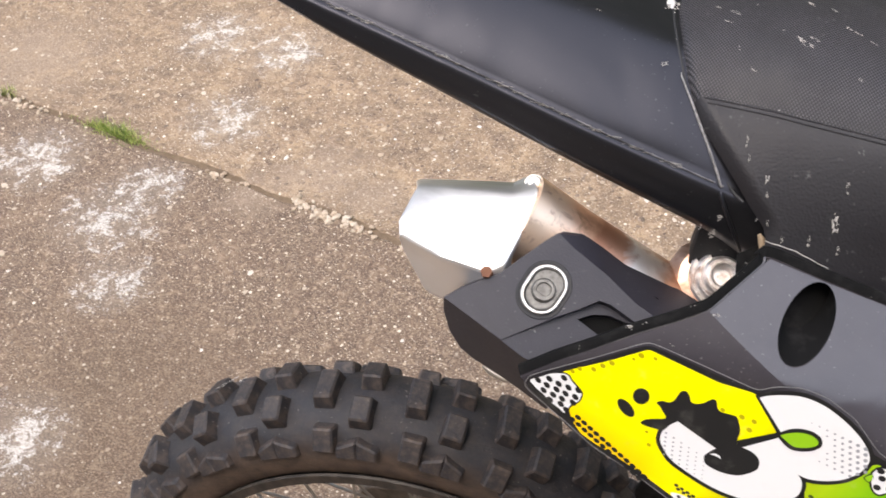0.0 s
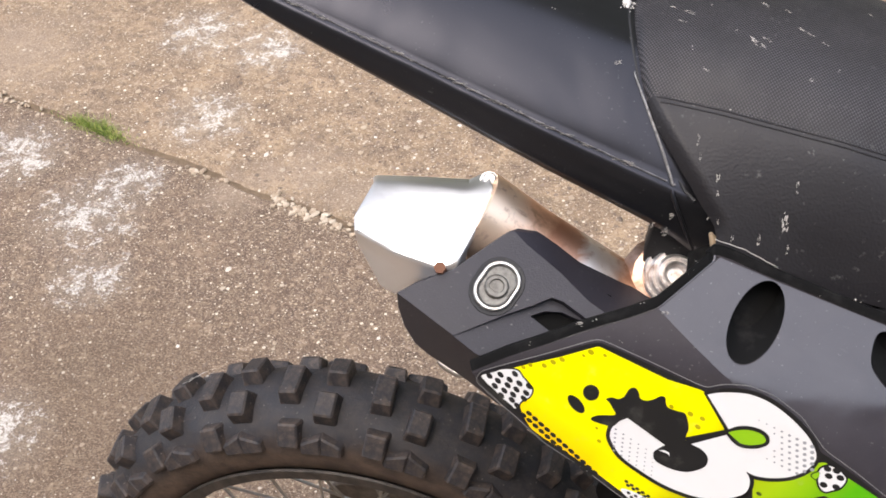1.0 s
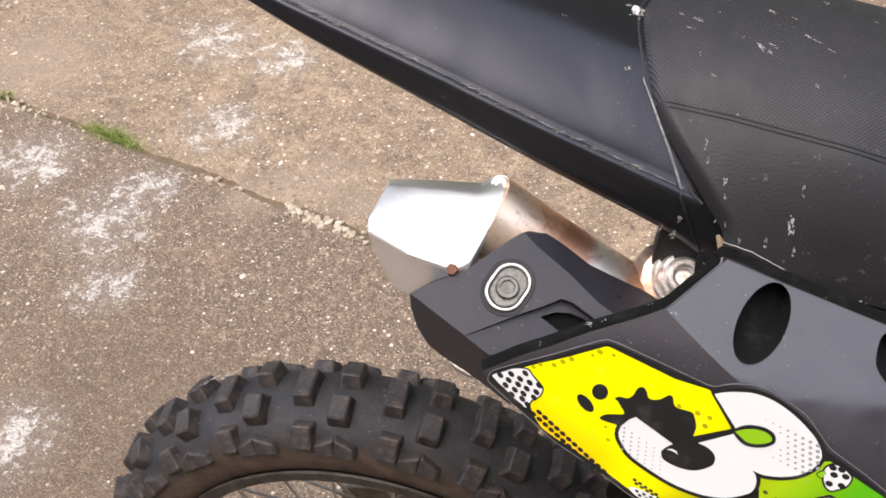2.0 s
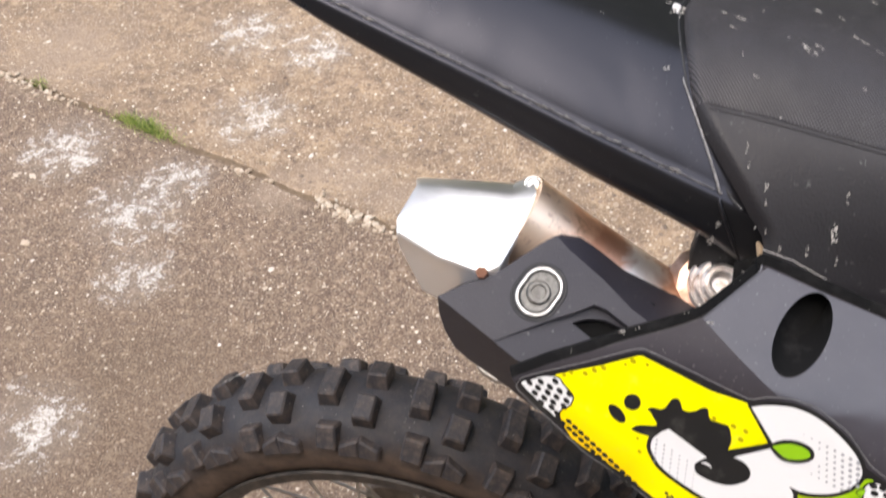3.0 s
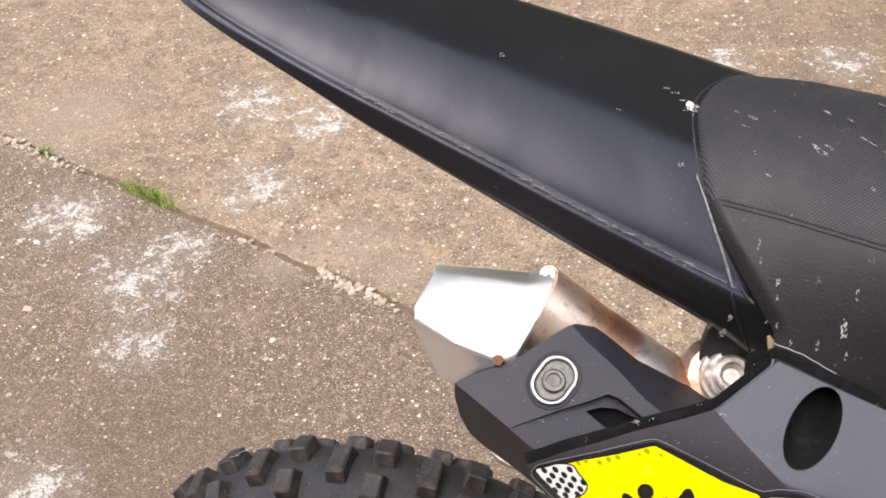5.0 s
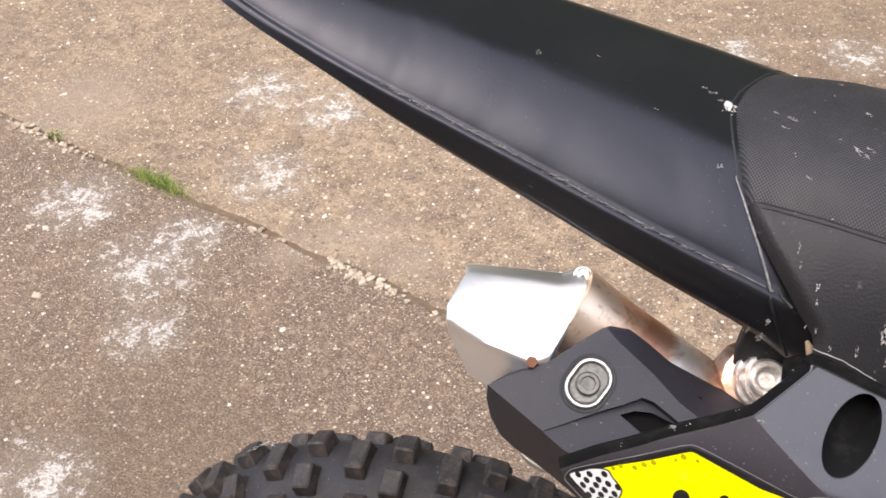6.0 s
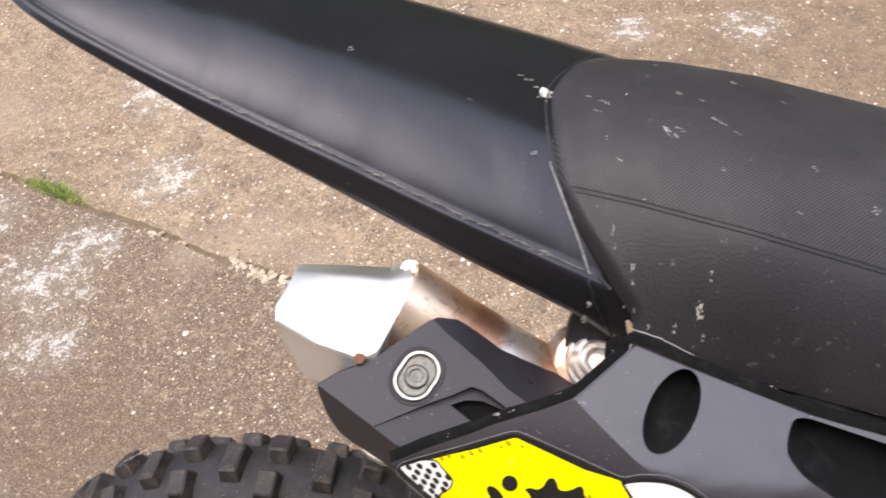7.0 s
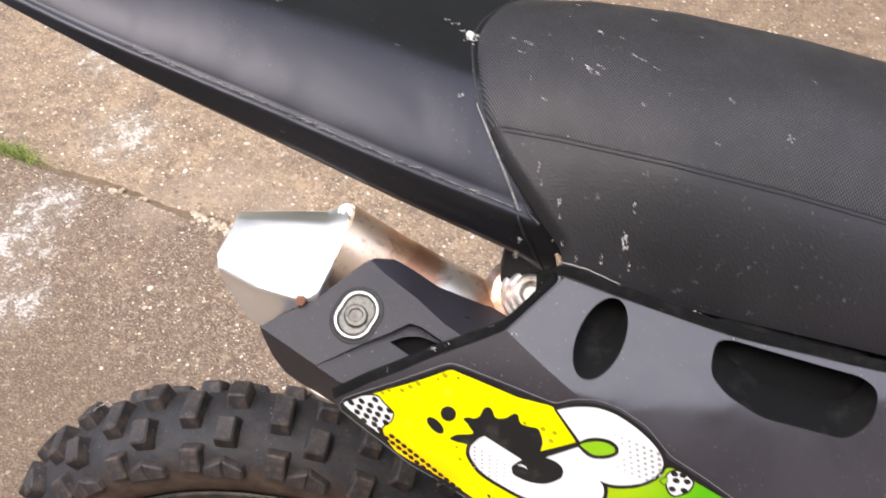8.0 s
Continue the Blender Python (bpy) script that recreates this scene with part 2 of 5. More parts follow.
def concrete(name, dark, pale):
    k = Mat(name, 0.85)
    broad = k.noise(2.6, 4, 0.65, warp=0.5)
    mid = k.noise(17, 6, 0.75)
    sand = k.noise(300, 5, 0.75)
    blotch = k.noise(7.5, 6, 0.7, warp=0.6)
    c = k.mix(k.span(broad, 0.32, 0.68), dark, pale)
    c = k.mix(k.span(blotch, 0.48, 0.66, 0, 0.8), c, tuple(v * 0.58 for v in dark))
    c = k.mix(k.span(blotch, 0.46, 0.30, 0, 0.75), c, tuple(v * 1.32 for v in pale))
    c = k.mix(k.span(mid, 0.40, 0.64, 0, 0.9), c, (0.100, 0.064, 0.045))
    crumb = k.noise(62, 5, 0.72, warp=0.7)
    c = k.mix(k.span(crumb, 0.52, 0.64, 0, 0.75), c, (0.070, 0.046, 0.033))
    c = k.mix(k.span(crumb, 0.46, 0.36, 0, 0.6), c, (0.40, 0.305, 0.215))
    c = k.mix(k.span(sand, 0.47, 0.62, 0, 0.55), c, (0.36, 0.265, 0.185))
    c = k.mix(k.span(k.noise(170, 4, 0.7), 0.56, 0.66, 0, 0.65), c, (0.065, 0.044, 0.033))
    c = k.mix(k.span(k.noise(230, 4, 0.7, vec=k.scaled(1, 1.6, 1, (0, 0, 30)), warp=0.6), 0.575, 0.64, 0, 0.9), c, (0.60, 0.51, 0.40))
    # small stones in the face
    near = None
    for scale, share in ((230, 0.68), (120, 0.82)):
        grit = k.cells(scale, "Color")
        here = k.cells(scale, "Distance")
        tone = k.ramp(k.split(grit)[0], [(0.0, (0.09, 0.06, 0.045)), (0.35, (0.228, 0.165, 0.112)), (0.75, (0.415, 0.32, 0.225)), (1.0, (0.78, 0.70, 0.57))])
        on = k.calc("MULTIPLY", k.span(here, 0.42, 0.30), k.span(k.split(grit)[1], share, share + 0.05))
        c = k.mix(on, c, tone)
        near = on if near is None else k.calc("MAXIMUM", near, on)

    def zones(spots):
        total = None
        for x, y, r in spots:
            d = k.node("VectorMath", op="DISTANCE")
            k.link(k.coord, d.inputs[0])
            d.inputs[1].default_value = (x, y, 0)
            v = k.span(d.outputs["Value"], r, r * 0.15)
            total = v if total is None else k.calc("MAXIMUM", total, v)
        return total
    # blown sand by the joint
    drift = zones(DRIFTS)
    c = k.mix(k.span(k.calc("ADD", k.calc("MULTIPLY", drift, 0.6), k.calc("MULTIPLY", mid, 0.8)), 0.66, 1.0, 0, 0.55), c, k.mix(k.span(sand, 0.4, 0.65), (0.23, 0.17, 0.12), (0.42, 0.33, 0.25)))
    # broad browner patches, with the ground's shade put into the colour
    ground_shade = k.span(k.calc("ADD", k.calc("MULTIPLY", zones(SHADE_ZONES), 0.6), k.calc("MULTIPLY", k.noise(5, 5, 0.7), 0.5)), 0.35, 0.75, 0, 0.5)
    c = k.mix(ground_shade, c, k.mix(k.span(sand, 0.4, 0.65), (0.075, 0.048, 0.030), (0.24, 0.17, 0.11)))
    # pale lichen stains
    total = zones(PATCHES)
    blot = k.calc("ADD", k.calc("MULTIPLY", k.noise(26, 5, 0.7, warp=0.5), 0.72), k.calc("MULTIPLY", k.noise(150, 3, 0.6), 0.28))
    stain = k.span(k.calc("ADD", blot, k.calc("MULTIPLY", total, 0.13)), 0.585, 0.655)
    veins = k.span(k.calc("ABSOLUTE", k.calc("SUBTRACT", k.noise(34, 5, 0.7, warp=0.8), 0.5)), 0.10, 0.025, 0.15, 1.0)
    stain = k.calc("MULTIPLY", k.calc("MULTIPLY", stain, veins), k.span(total, 0.0, 0.3))
    c = k.mix(k.calc("MULTIPLY", k.span(total, 0.0, 0.7), 0.20), c, (0.30, 0.27, 0.235))
    c = k.mix(k.calc("MULTIPLY", stain, k.span(sand, 0.35, 0.6, 0.25, 0.8)), c, (0.74, 0.71, 0.66))
    k.color(c)
    h = k.calc("ADD", k.calc("MULTIPLY", near, 0.5), k.calc("MULTIPLY", sand, 0.8))
    k.bump(h, 0.6, 0.0015)
    return k.m


# the near slab gets a darker, browner tone than the far one
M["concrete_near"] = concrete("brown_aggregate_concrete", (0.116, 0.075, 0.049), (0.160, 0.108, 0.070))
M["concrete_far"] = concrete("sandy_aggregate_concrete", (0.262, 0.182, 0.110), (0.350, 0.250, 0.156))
k = Mat("sandy_joint", 0.95)
k.color(k.mix(k.noise(60, 5, 0.7), (0.070, 0.045, 0.026), (0.25, 0.18, 0.115)))
k.bump(k.noise(300, 5), 0.8, 0.003)
M["sand"] = k.m


def stone_mat(name, stops):
    k = Mat(name, 0.7)
    g = k.node("NewGeometry")
    c = k.ramp(g.outputs["Random Per Island"], stops)
    k.color(k.mix(k.span(k.noise(350, 3), 0.3, 0.8, 0, 0.5), c, (0.26, 0.2, 0.15)))
    return k.m


M["stones"] = stone_mat("mixed_aggregate_stone", [(0.0, (0.10, 0.07, 0.05)), (0.3, (0.22, 0.16, 0.12)), (0.65, (0.36, 0.28, 0.20)), (0.9, (0.52, 0.44, 0.34)), (1.0, (0.80, 0.76, 0.70))])
M["pebble"] = stone_mat("pale_joint_pebble", [(0.0, (0.34, 0.26, 0.18)), (0.5, (0.50, 0.40, 0.29)), (1.0, (0.64, 0.56, 0.45))])
k = Mat("grass_blade", 0.6)
g = k.node("NewGeometry")
k.color(k.ramp(g.outputs["Random Per Island"], [(0.0, (0.07, 0.11, 0.02)), (0.45, (0.16, 0.24, 0.035)), (0.75, (0.33, 0.40, 0.08)), (1.0, (0.5, 0.46, 0.2))]))
M["grass"] = k.m


k = Mat("dark_hedge_green", 0.9)
k.color(k.mix(k.noise(3, 5, 0.7), (0.009, 0.014, 0.005), (0.060, 0.080, 0.028)))
M["hedge"] = k.m
k = Mat("brown_wall_render", 0.9)
k.color(k.mix(k.noise(2, 5, 0.7), (0.34, 0.28, 0.235), (0.42, 0.355, 0.30)))
M["render"] = k.m
k = Mat("dark_unseen_roof", 0.75)
k.color(k.mix(k.noise(6, 5, 0.7), (0.045, 0.042, 0.044), (0.09, 0.082, 0.080)))
M["slate"] = k.m
# near-black plastic; in the panel's openings the recess shade is in this colour
k = Mat("matt_black_and_recess_shade", 0.8, spec=0.15)
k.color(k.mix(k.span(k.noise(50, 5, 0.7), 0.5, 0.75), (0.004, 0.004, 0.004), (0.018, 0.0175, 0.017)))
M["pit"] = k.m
k = Mat("clear_film_edge", 0.3)
k.color((0.16, 0.155, 0.15))
M["film"] = k.m
k = Mat("pale_worn_spot", 0.7)
k.color(k.mix(k.noise(500, 3), (0.20, 0.185, 0.165), (0.58, 0.55, 0.50)))
M["worn"] = k.m

k = Mat("tan_foam", 0.95)
k.color(k.mix(k.noise(300, 4), (0.22, 0.15, 0.09), (0.42, 0.32, 0.21)))
M["foam"] = k.m
k = Mat("white_chip", 0.6)
k.color(k.mix(k.noise(600, 3), (0.50, 0.48, 0.45), (0.78, 0.76, 0.73)))
M["chip"] = k.m
k = Mat("worn_grey_plastic_edge", 0.38)
k.color(k.mix(k.span(k.noise(140, 4, 0.7), 0.35, 0.6), (0.10, 0.097, 0.095), (0.34, 0.33, 0.32)))
M["lip"] = k.m
# black plastic with a pale highlight mixed into its colour
k = Mat("crease_highlight_plastic", 0.3)
k.color(k.mix(k.span(k.noise(90, 5, 0.75), 0.42, 0.62), (0.022, 0.021, 0.023), (0.20, 0.195, 0.195)))
M["bead"] = k.m

# ---------------------------------------------------------------- mesh helpers
def mesh_of(bm, name, mat, smooth=40):
    me = bpy.data.meshes.new(name)
    bm.normal_update()
    bm.to_mesh(me)
    bm.free()
    for m in mat if isinstance(mat, (list, tuple)) else [mat]:
        me.materials.append(m)
    if smooth:
        for p in me.polygons:
            p.use_smooth = True
        me.set_sharp_from_angle(angle=radians(smooth))
    return me


def part(name, bm, mat, parent=None, label="", smooth=40, bevel=0.0, kind=""):
    """Links a bmesh as one mesh object under a thing or a part."""
    ob = new(name, mesh_of(bm, name, mat, smooth))
    ob.parent = parent
    if bevel:
        b = ob.modifiers.new("bevel", "BEVEL")
        b.width, b.segments, b.limit_method, b.angle_limit = bevel, 2, "ANGLE", radians(35)
    return tagged(ob, label, kind=kind)


def grid(rows, close=False):
    """A bmesh skin over rows of points; close joins the last column to the first."""
    bm = bmesh.new()
    vs = [[bm.verts.new(p) for p in r] for r in rows]
    n = len(rows[0])
    for a, b in zip(vs, vs[1:]):
        for i in range(n if close else n - 1):
            j = (i + 1) % n
            bm.faces.new((a[i], b[i], b[j], a[j]))
    return bm


def capped(rows):
    bm = grid(rows, True)
    bm.verts.ensure_lookup_table()
    n = len(rows[0])
    bm.faces.new(bm.verts[:n])
    bm.faces.new(list(reversed(bm.verts[len(bm.verts) - n:])))
    bmesh.ops.recalc_face_normals(bm, faces=bm.faces)
    return bm


def tube(path, radius, sides=12, flat=1.0):
    """A capped tube along a path; radius is one number or one for each point."""
    pts = [Vector(p) for p in path]
    rows = []
    side = None
    for i, p in enumerate(pts):
        d = (pts[min(i + 1, len(pts) - 1)] - pts[max(i - 1, 0)]).normalized()
        if side is None:
            side = d.cross(Vector((0, 0, 1)) if abs(d.z) < 0.9 else Vector((1, 0, 0))).normalized()
        side = (side - d * side.dot(d)).normalized()
        up = d.cross(side)
        r = radius[i] if isinstance(radius, (list, tuple)) else radius
        rows.append([p + (side * math.cos(a) + up * math.sin(a) * flat) * r for a in [2 * math.pi * j / sides for j in range(sides)]])
    return capped(rows)


def ease(x, table):
    """Smooth interpolation in a short table of (x, value)."""
    if x <= table[0][0]:
        return table[0][1]
    for (a, u), (b, v) in zip(table, table[1:]):
        if x <= b:
            return u + (v - u) * (x - a) / (b - a)
    return table[-1][1]


def glide(x, table):
    """Like ease, with smooth slopes from point to point."""
    n = len(table)
    slope = [(table[min(i + 1, n - 1)][1] - table[max(i - 1, 0)][1]) / (table[min(i + 1, n - 1)][0] - table[max(i - 1, 0)][0]) for i in range(n)]
    x = max(table[0][0], min(table[-1][0], x))
    for i in range(n - 1):
        (a, u), (b, v) = table[i], table[i + 1]
        if x <= b:
            h = b - a
            t = (x - a) / h
            return (2 * t ** 3 - 3 * t ** 2 + 1) * u + (t ** 3 - 2 * t ** 2 + t) * h * slope[i] + (3 * t ** 2 - 2 * t ** 3) * v + (t ** 3 - t ** 2) * h * slope[i + 1]
    return table[-1][1]


def revolve(profile, steps=72, axis="Y"):
    """A ring round the Y axis from (radius, y) pairs in a closed outline."""
    rows = []
    for i in range(steps):
        a = 2 * math.pi * i / steps
        rows.append([(r * math.cos(a), y, r * math.sin(a)) for r, y in profile])
    rows.append(rows[0])
    bm = grid(rows, True)
    bmesh.ops.remove_doubles(bm, verts=bm.verts, dist=1e-6)
    bmesh.ops.recalc_face_normals(bm, faces=bm.faces)
    return bm


def round_path(points, radius=0.004, steps=4):
    """A closed outline with its corners rounded."""
    out = []
    n = len(points)
    for i in range(n):
        a, b, c = (Vector(points[(i + j) % n]) for j in (-1, 0, 1))
        r = min(radius, (a - b).length * 0.45, (c - b).length * 0.45)
        p, q = b + (a - b).normalized() * r, b + (c - b).normalized() * r
        for s in range(steps + 1):
            t = s / steps
            out.append(p * (1 - t) ** 2 + b * 2 * t * (1 - t) + q * t ** 2)
    return out


def smooth_loop(points, steps=6):
    """A closed Catmull-Rom loop; a point with a third entry stays a sharp corner."""
    n = len(points)
    flat = [Vector(p[:2]) for p in points]
    out = []
    for i in range(n):
        a, b, c, d = (flat[(i + j) % n] for j in (-1, 0, 1, 2))
        if len(points[i]) > 2:
            a = b
        if len(points[(i + 1) % n]) > 2:
            d = c
        for s in range(steps):
            t = s / steps
            out.append(0.5 * (2 * b + (c - a) * t + (2 * a - 5 * b + 4 * c - d) * t * t + (3 * b - a - 3 * c + d) * t ** 3))
    return out


def slab(outline, place, depth):
    """A prism: a 2D outline laid out by place(u, v, d), from d = 0 to depth."""
    bm = bmesh.new()
    a = [bm.verts.new(place(p[0], p[1], 0)) for p in outline]
    b = [bm.verts.new(place(p[0], p[1], depth)) for p in outline]
    n = len(a)
    bm.faces.new(a)
    bm.faces.new(b[::-1])
    for i in range(n):
        bm.faces.new((a[i], b[i], b[(i + 1) % n], a[(i + 1) % n]))
    bmesh.ops.recalc_face_normals(bm, faces=bm.faces)
    return bm


def cut(ob, cutters, mode="DIFFERENCE"):
    """Cuts the mesh of ob by bmesh solids, for good."""
    tools = []
    for c in cutters:
        t = new("cutter", mesh_of(c, "cutter", [], 0))
        tools.append(t)
        b = ob.modifiers.new("cut", "BOOLEAN")
        b.object, b.operation, b.solver = t, mode, "EXACT"
    bpy.context.view_layer.update()
    me = bpy.data.meshes.new_from_object(ob.evaluated_get(bpy.context.evaluated_depsgraph_get()))
    ob.modifiers.clear()
    ob.data = me
    for t in tools:
        bpy.data.objects.remove(t)


# ---------------------------------------------------------------- ground
bm = bmesh.new()
bmesh.ops.create_circle(bm, cap_ends=True, segments=64, radius=400)
ground = part("ground", bm, M["concrete_far"], smooth=0)
ground.location.z = -0.006
tagged(ground, "old concrete yard reaching away on all sides", "ground", kind="structure")

JOINT, SLOPE = (-0.401, 0.871), -0.352
along = Vector((1, SLOPE, 0)).normalized()
across = Vector((-SLOPE, 1, 0)).normalized()


def joint_edge(s, offset, seed):
    w = 0.010 * noise.noise((s * 7, 0, 0)) + 0.005 * noise.noise((s * 14, seed, 0)) + 0.005 * noise.noise((s * 45, seed, 3))
    return Vector((*JOINT, 0)) + along * s + across * (offset + w)


def ground_slab(sign):
    """One concrete slab with a crumbled edge along the joint."""
    bm = bmesh.new()
    near = [joint_edge(-2.4 + i * 0.012, 0.006 * sign, sign * 7) for i in range(401)]
    far = [p + across * sign * 3.4 for p in (near[0], near[-1])]
    drop = Vector((0, 0, -0.008)) - across * sign * 0.003
    inner = [bm.verts.new(p + across * sign * 0.005) for p in near]
    rim = [bm.verts.new(p + Vector((0, 0, -0.0035))) for p in near]
    low = [bm.verts.new(p + drop) for p in near]
    a, b = bm.verts.new(far[0]), bm.verts.new(far[1])
    bm.faces.new([*inner, b, a])
    for i in range(400):
        bm.faces.new((inner[i], inner[i + 1], rim[i + 1], rim[i]))
        bm.faces.new((rim[i], rim[i + 1], low[i + 1], low[i]))
    bmesh.ops.recalc_face_normals(bm, faces=bm.faces)
    for f in bm.faces:
        if len(f.verts) > 10 and f.normal.z < 0:
            bmesh.ops.reverse_faces(bm, faces=bm.faces)
            break
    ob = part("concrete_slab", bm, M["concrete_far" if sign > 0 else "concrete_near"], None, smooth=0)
    return tagged(ob, "weathered exposed-aggregate concrete slab with pale lichen stains", "paving", kind="structure")


slabs = [ground_slab(-1), ground_slab(1)]
rows = [[joint_edge(-2.4 + i * 0.02, v, 0) + Vector((0, 0, -0.0032 + 0.0016 * noise.noise((i * 0.31, v * 90, 5)))) for v in (-0.03, -0.012, 0.0, 0.012, 0.03)] for i in range(241)]
tagged(part("joint_sand", grid(rows), M["sand"], None, smooth=80), "dark sandy fill in the slab joint", "sand", kind="structure")


def pebbles(name, spots, mat, flat=0.5):
    """Many small uneven stones in one mesh. spots: x, y, z, size."""
    base = bmesh.new()
    bmesh.ops.create_icosphere(base, subdivisions=1, radius=1)
    bv = np.array([v.co[:] for v in base.verts])
    bf = np.array([[v.index for v in f.verts] for f in base.faces])
    base.free()
    rng = np.random.default_rng(5)
    verts, faces = [], []
    for x, y, z, s in spots:
        jag = 1 + rng.uniform(-0.28, 0.28, (len(bv), 1))
        a = rng.uniform(0, 6.28)
        v = bv * jag * (s * rng.uniform(0.75, 1.3), s * rng.uniform(0.7, 1.1), s * flat)
        ca, sa = math.cos(a), math.sin(a)
        v = np.stack([v[:, 0] * ca - v[:, 1] * sa + x, v[:, 0] * sa + v[:, 1] * ca + y, v[:, 2] + z], 1)
        faces.append(bf + len(bv) * len(verts))
        verts.append(v)
    me = bpy.data.meshes.new(name)
    me.from_pydata(np.concatenate(verts).tolist(), [], np.concatenate(faces).tolist())
    me.materials.append(mat)
    return tagged(new(name, me), kind="stuff")


rng = np.random.default_rng(3)
spots = []
while len(spots) < 8500:
    x, y = rng.uniform(-1.7, 1.3), rng.uniform(0.0, 2.6)
    size = 0.0011 + 0.0052 * rng.random() ** 4.0
    v = y - JOINT[1] - SLOPE * (x - JOINT[0])
    if v > 0:
        size *= 1.15 + 0.5 * max(0.0, min(1.0, (x + 0.2) / 0.6)) * rng.random()
    if abs(v) > 0.022:
        spots.append((x, y, -size * 0.2, size))
while len(spots) < 11500:
    x, y = rng.uniform(-0.45, 0.9), rng.uniform(0.72, 2.1)
    if y - JOINT[1] - SLOPE * (x - JOINT[0]) > 0.03:
        size = 0.0018 + 0.0048 * rng.random() ** 2.6
        spots.append((x, y, -size * 0.15, size))
tagged(pebbles("aggregate_stones", spots, M["stones"], 0.45), "small brown, grey and white stones showing in the concrete", "gravel")


def plain_wall(name, x0, x1, y0, y1, height, mat, label):
    bm = bmesh.new()
    bmesh.ops.create_cube(bm, size=1)
    for v in bm.verts:
        v.co = (x0 + (v.co.x + 0.5) * (x1 - x0), y0 + (v.co.y + 0.5) * (y1 - y0), (v.co.z + 0.5) * height)
    return tagged(part(name, bm, mat, None, smooth=0), label, "wall", kind="structure")


def tree_line(name, x0, x1, y, mat, label):
    """A thick dark row of trees with an uneven top, lower towards one end."""
    rows = []
    for i in range(61):
        x = x0 + (x1 - x0) * i / 60
        top = ease(x, [(-12, 3.4), (-4.2, 4.2), (-2.6, 8.0), (-1.0, 11.5), (12, 12.5)]) * (1 + 0.16 * noise.noise((x * 0.9, 4.0, 0)) + 0.07 * noise.noise((x * 2.7, 1.0, 0)))
        rows.append([(x, y + 0.12 * noise.noise((x, z, 2)), z) for z in [top * j / 12 for j in range(13)]] + [(x, y + 0.35, top), (x, y + 0.4, 0.0)])
    bm = grid(rows)
    bmesh.ops.recalc_face_normals(bm, faces=bm.faces)
    return tagged(part(name, bm, mat, None, smooth=0), label, "trees", kind="structure")


tree_line("wall_north", -12, 12, 5.5, M["hedge"], "tall dark green trees closing the yard")
# unseen wall and roof, added to shape reflections and light from the south
plain_wall("unseen_wall_south", -9, 9, -4.2, -4.0, 2.7, M["render"], "unseen plain brown wall added to close the yard and shape reflections")
bm = bmesh.new()
corners = [(-9.3, -3.9, 2.66), (9.3, -3.9, 2.66), (9.3, -5.1, 6.3), (-9.3, -5.1, 6.3)]
vs = [bm.verts.new(c) for c in corners] + [bm.verts.new((x, y - 0.12, z - 0.05)) for x, y, z in corners]
for a, b, c, d in ((0, 1, 2, 3), (7, 6, 5, 4), (0, 4, 5, 1), (1, 5, 6, 2), (2, 6, 7, 3), (3, 7, 4, 0)):
    bm.faces.new((vs[a], vs[b], vs[c], vs[d]))
bmesh.ops.recalc_face_normals(bm, faces=bm.faces)
tagged(part("unseen_roof_south", bm, M["slate"], None, smooth=0), "unseen dark roof slope added to darken reflections", "roof", kind="structure")

# pebbles and sand in the joint, and a tuft of grass
spots = []
for s, spread, count in ((-0.84, 0.03, 22), (-0.76, 0.04, 26), (-0.68, 0.03, 14), (-0.60, 0.02, 8), (-0.19, 0.010, 5), (-0.165, 0.012, 6), (-0.13, 0.012, 3), (-0.01, 0.014, 10), (0.02, 0.02, 18), (0.06, 0.025, 30), (0.10, 0.02, 16), (0.135, 0.012, 7), (-1.1, 0.2, 20), (0.5, 0.3, 14)):
    for _ in range(count):
        p = Vector((*JOINT, 0)) + along * (s + rng.normal(0, spread)) + across * rng.normal(-0.011, 0.008)
        z = rng.uniform(0.003, 0.0088)
        spots.append((p.x, p.y, z * 0.25, z * 0.85))
tagged(pebbles("joint_pebbles", spots, M["pebble"], 0.7), "loose pale beige pebbles lying in the slab joint", "gravel")

LOOSE = [(-0.896, 0.670, 0.0105), (-1.008, 0.841, 0.0085), (-0.975, 0.844, 0.0095), (-0.787, 1.147, 0.008), (-0.694, 1.167, 0.0085), (-0.483, 1.044, 0.0075), (-0.531, 0.956, 0.0075), (-0.367, 1.078, 0.008), (-1.058, 1.081, 0.011), (-0.303, 1.095, 0.0085), (-0.292, 1.021, 0.0085)]
tagged(pebbles("loose_pebbles", [(x, y, z * 0.1, z * 0.8) for x, y, z in LOOSE], M["pebble"], 0.35), "single pale pebbles set in the concrete", "pebble")

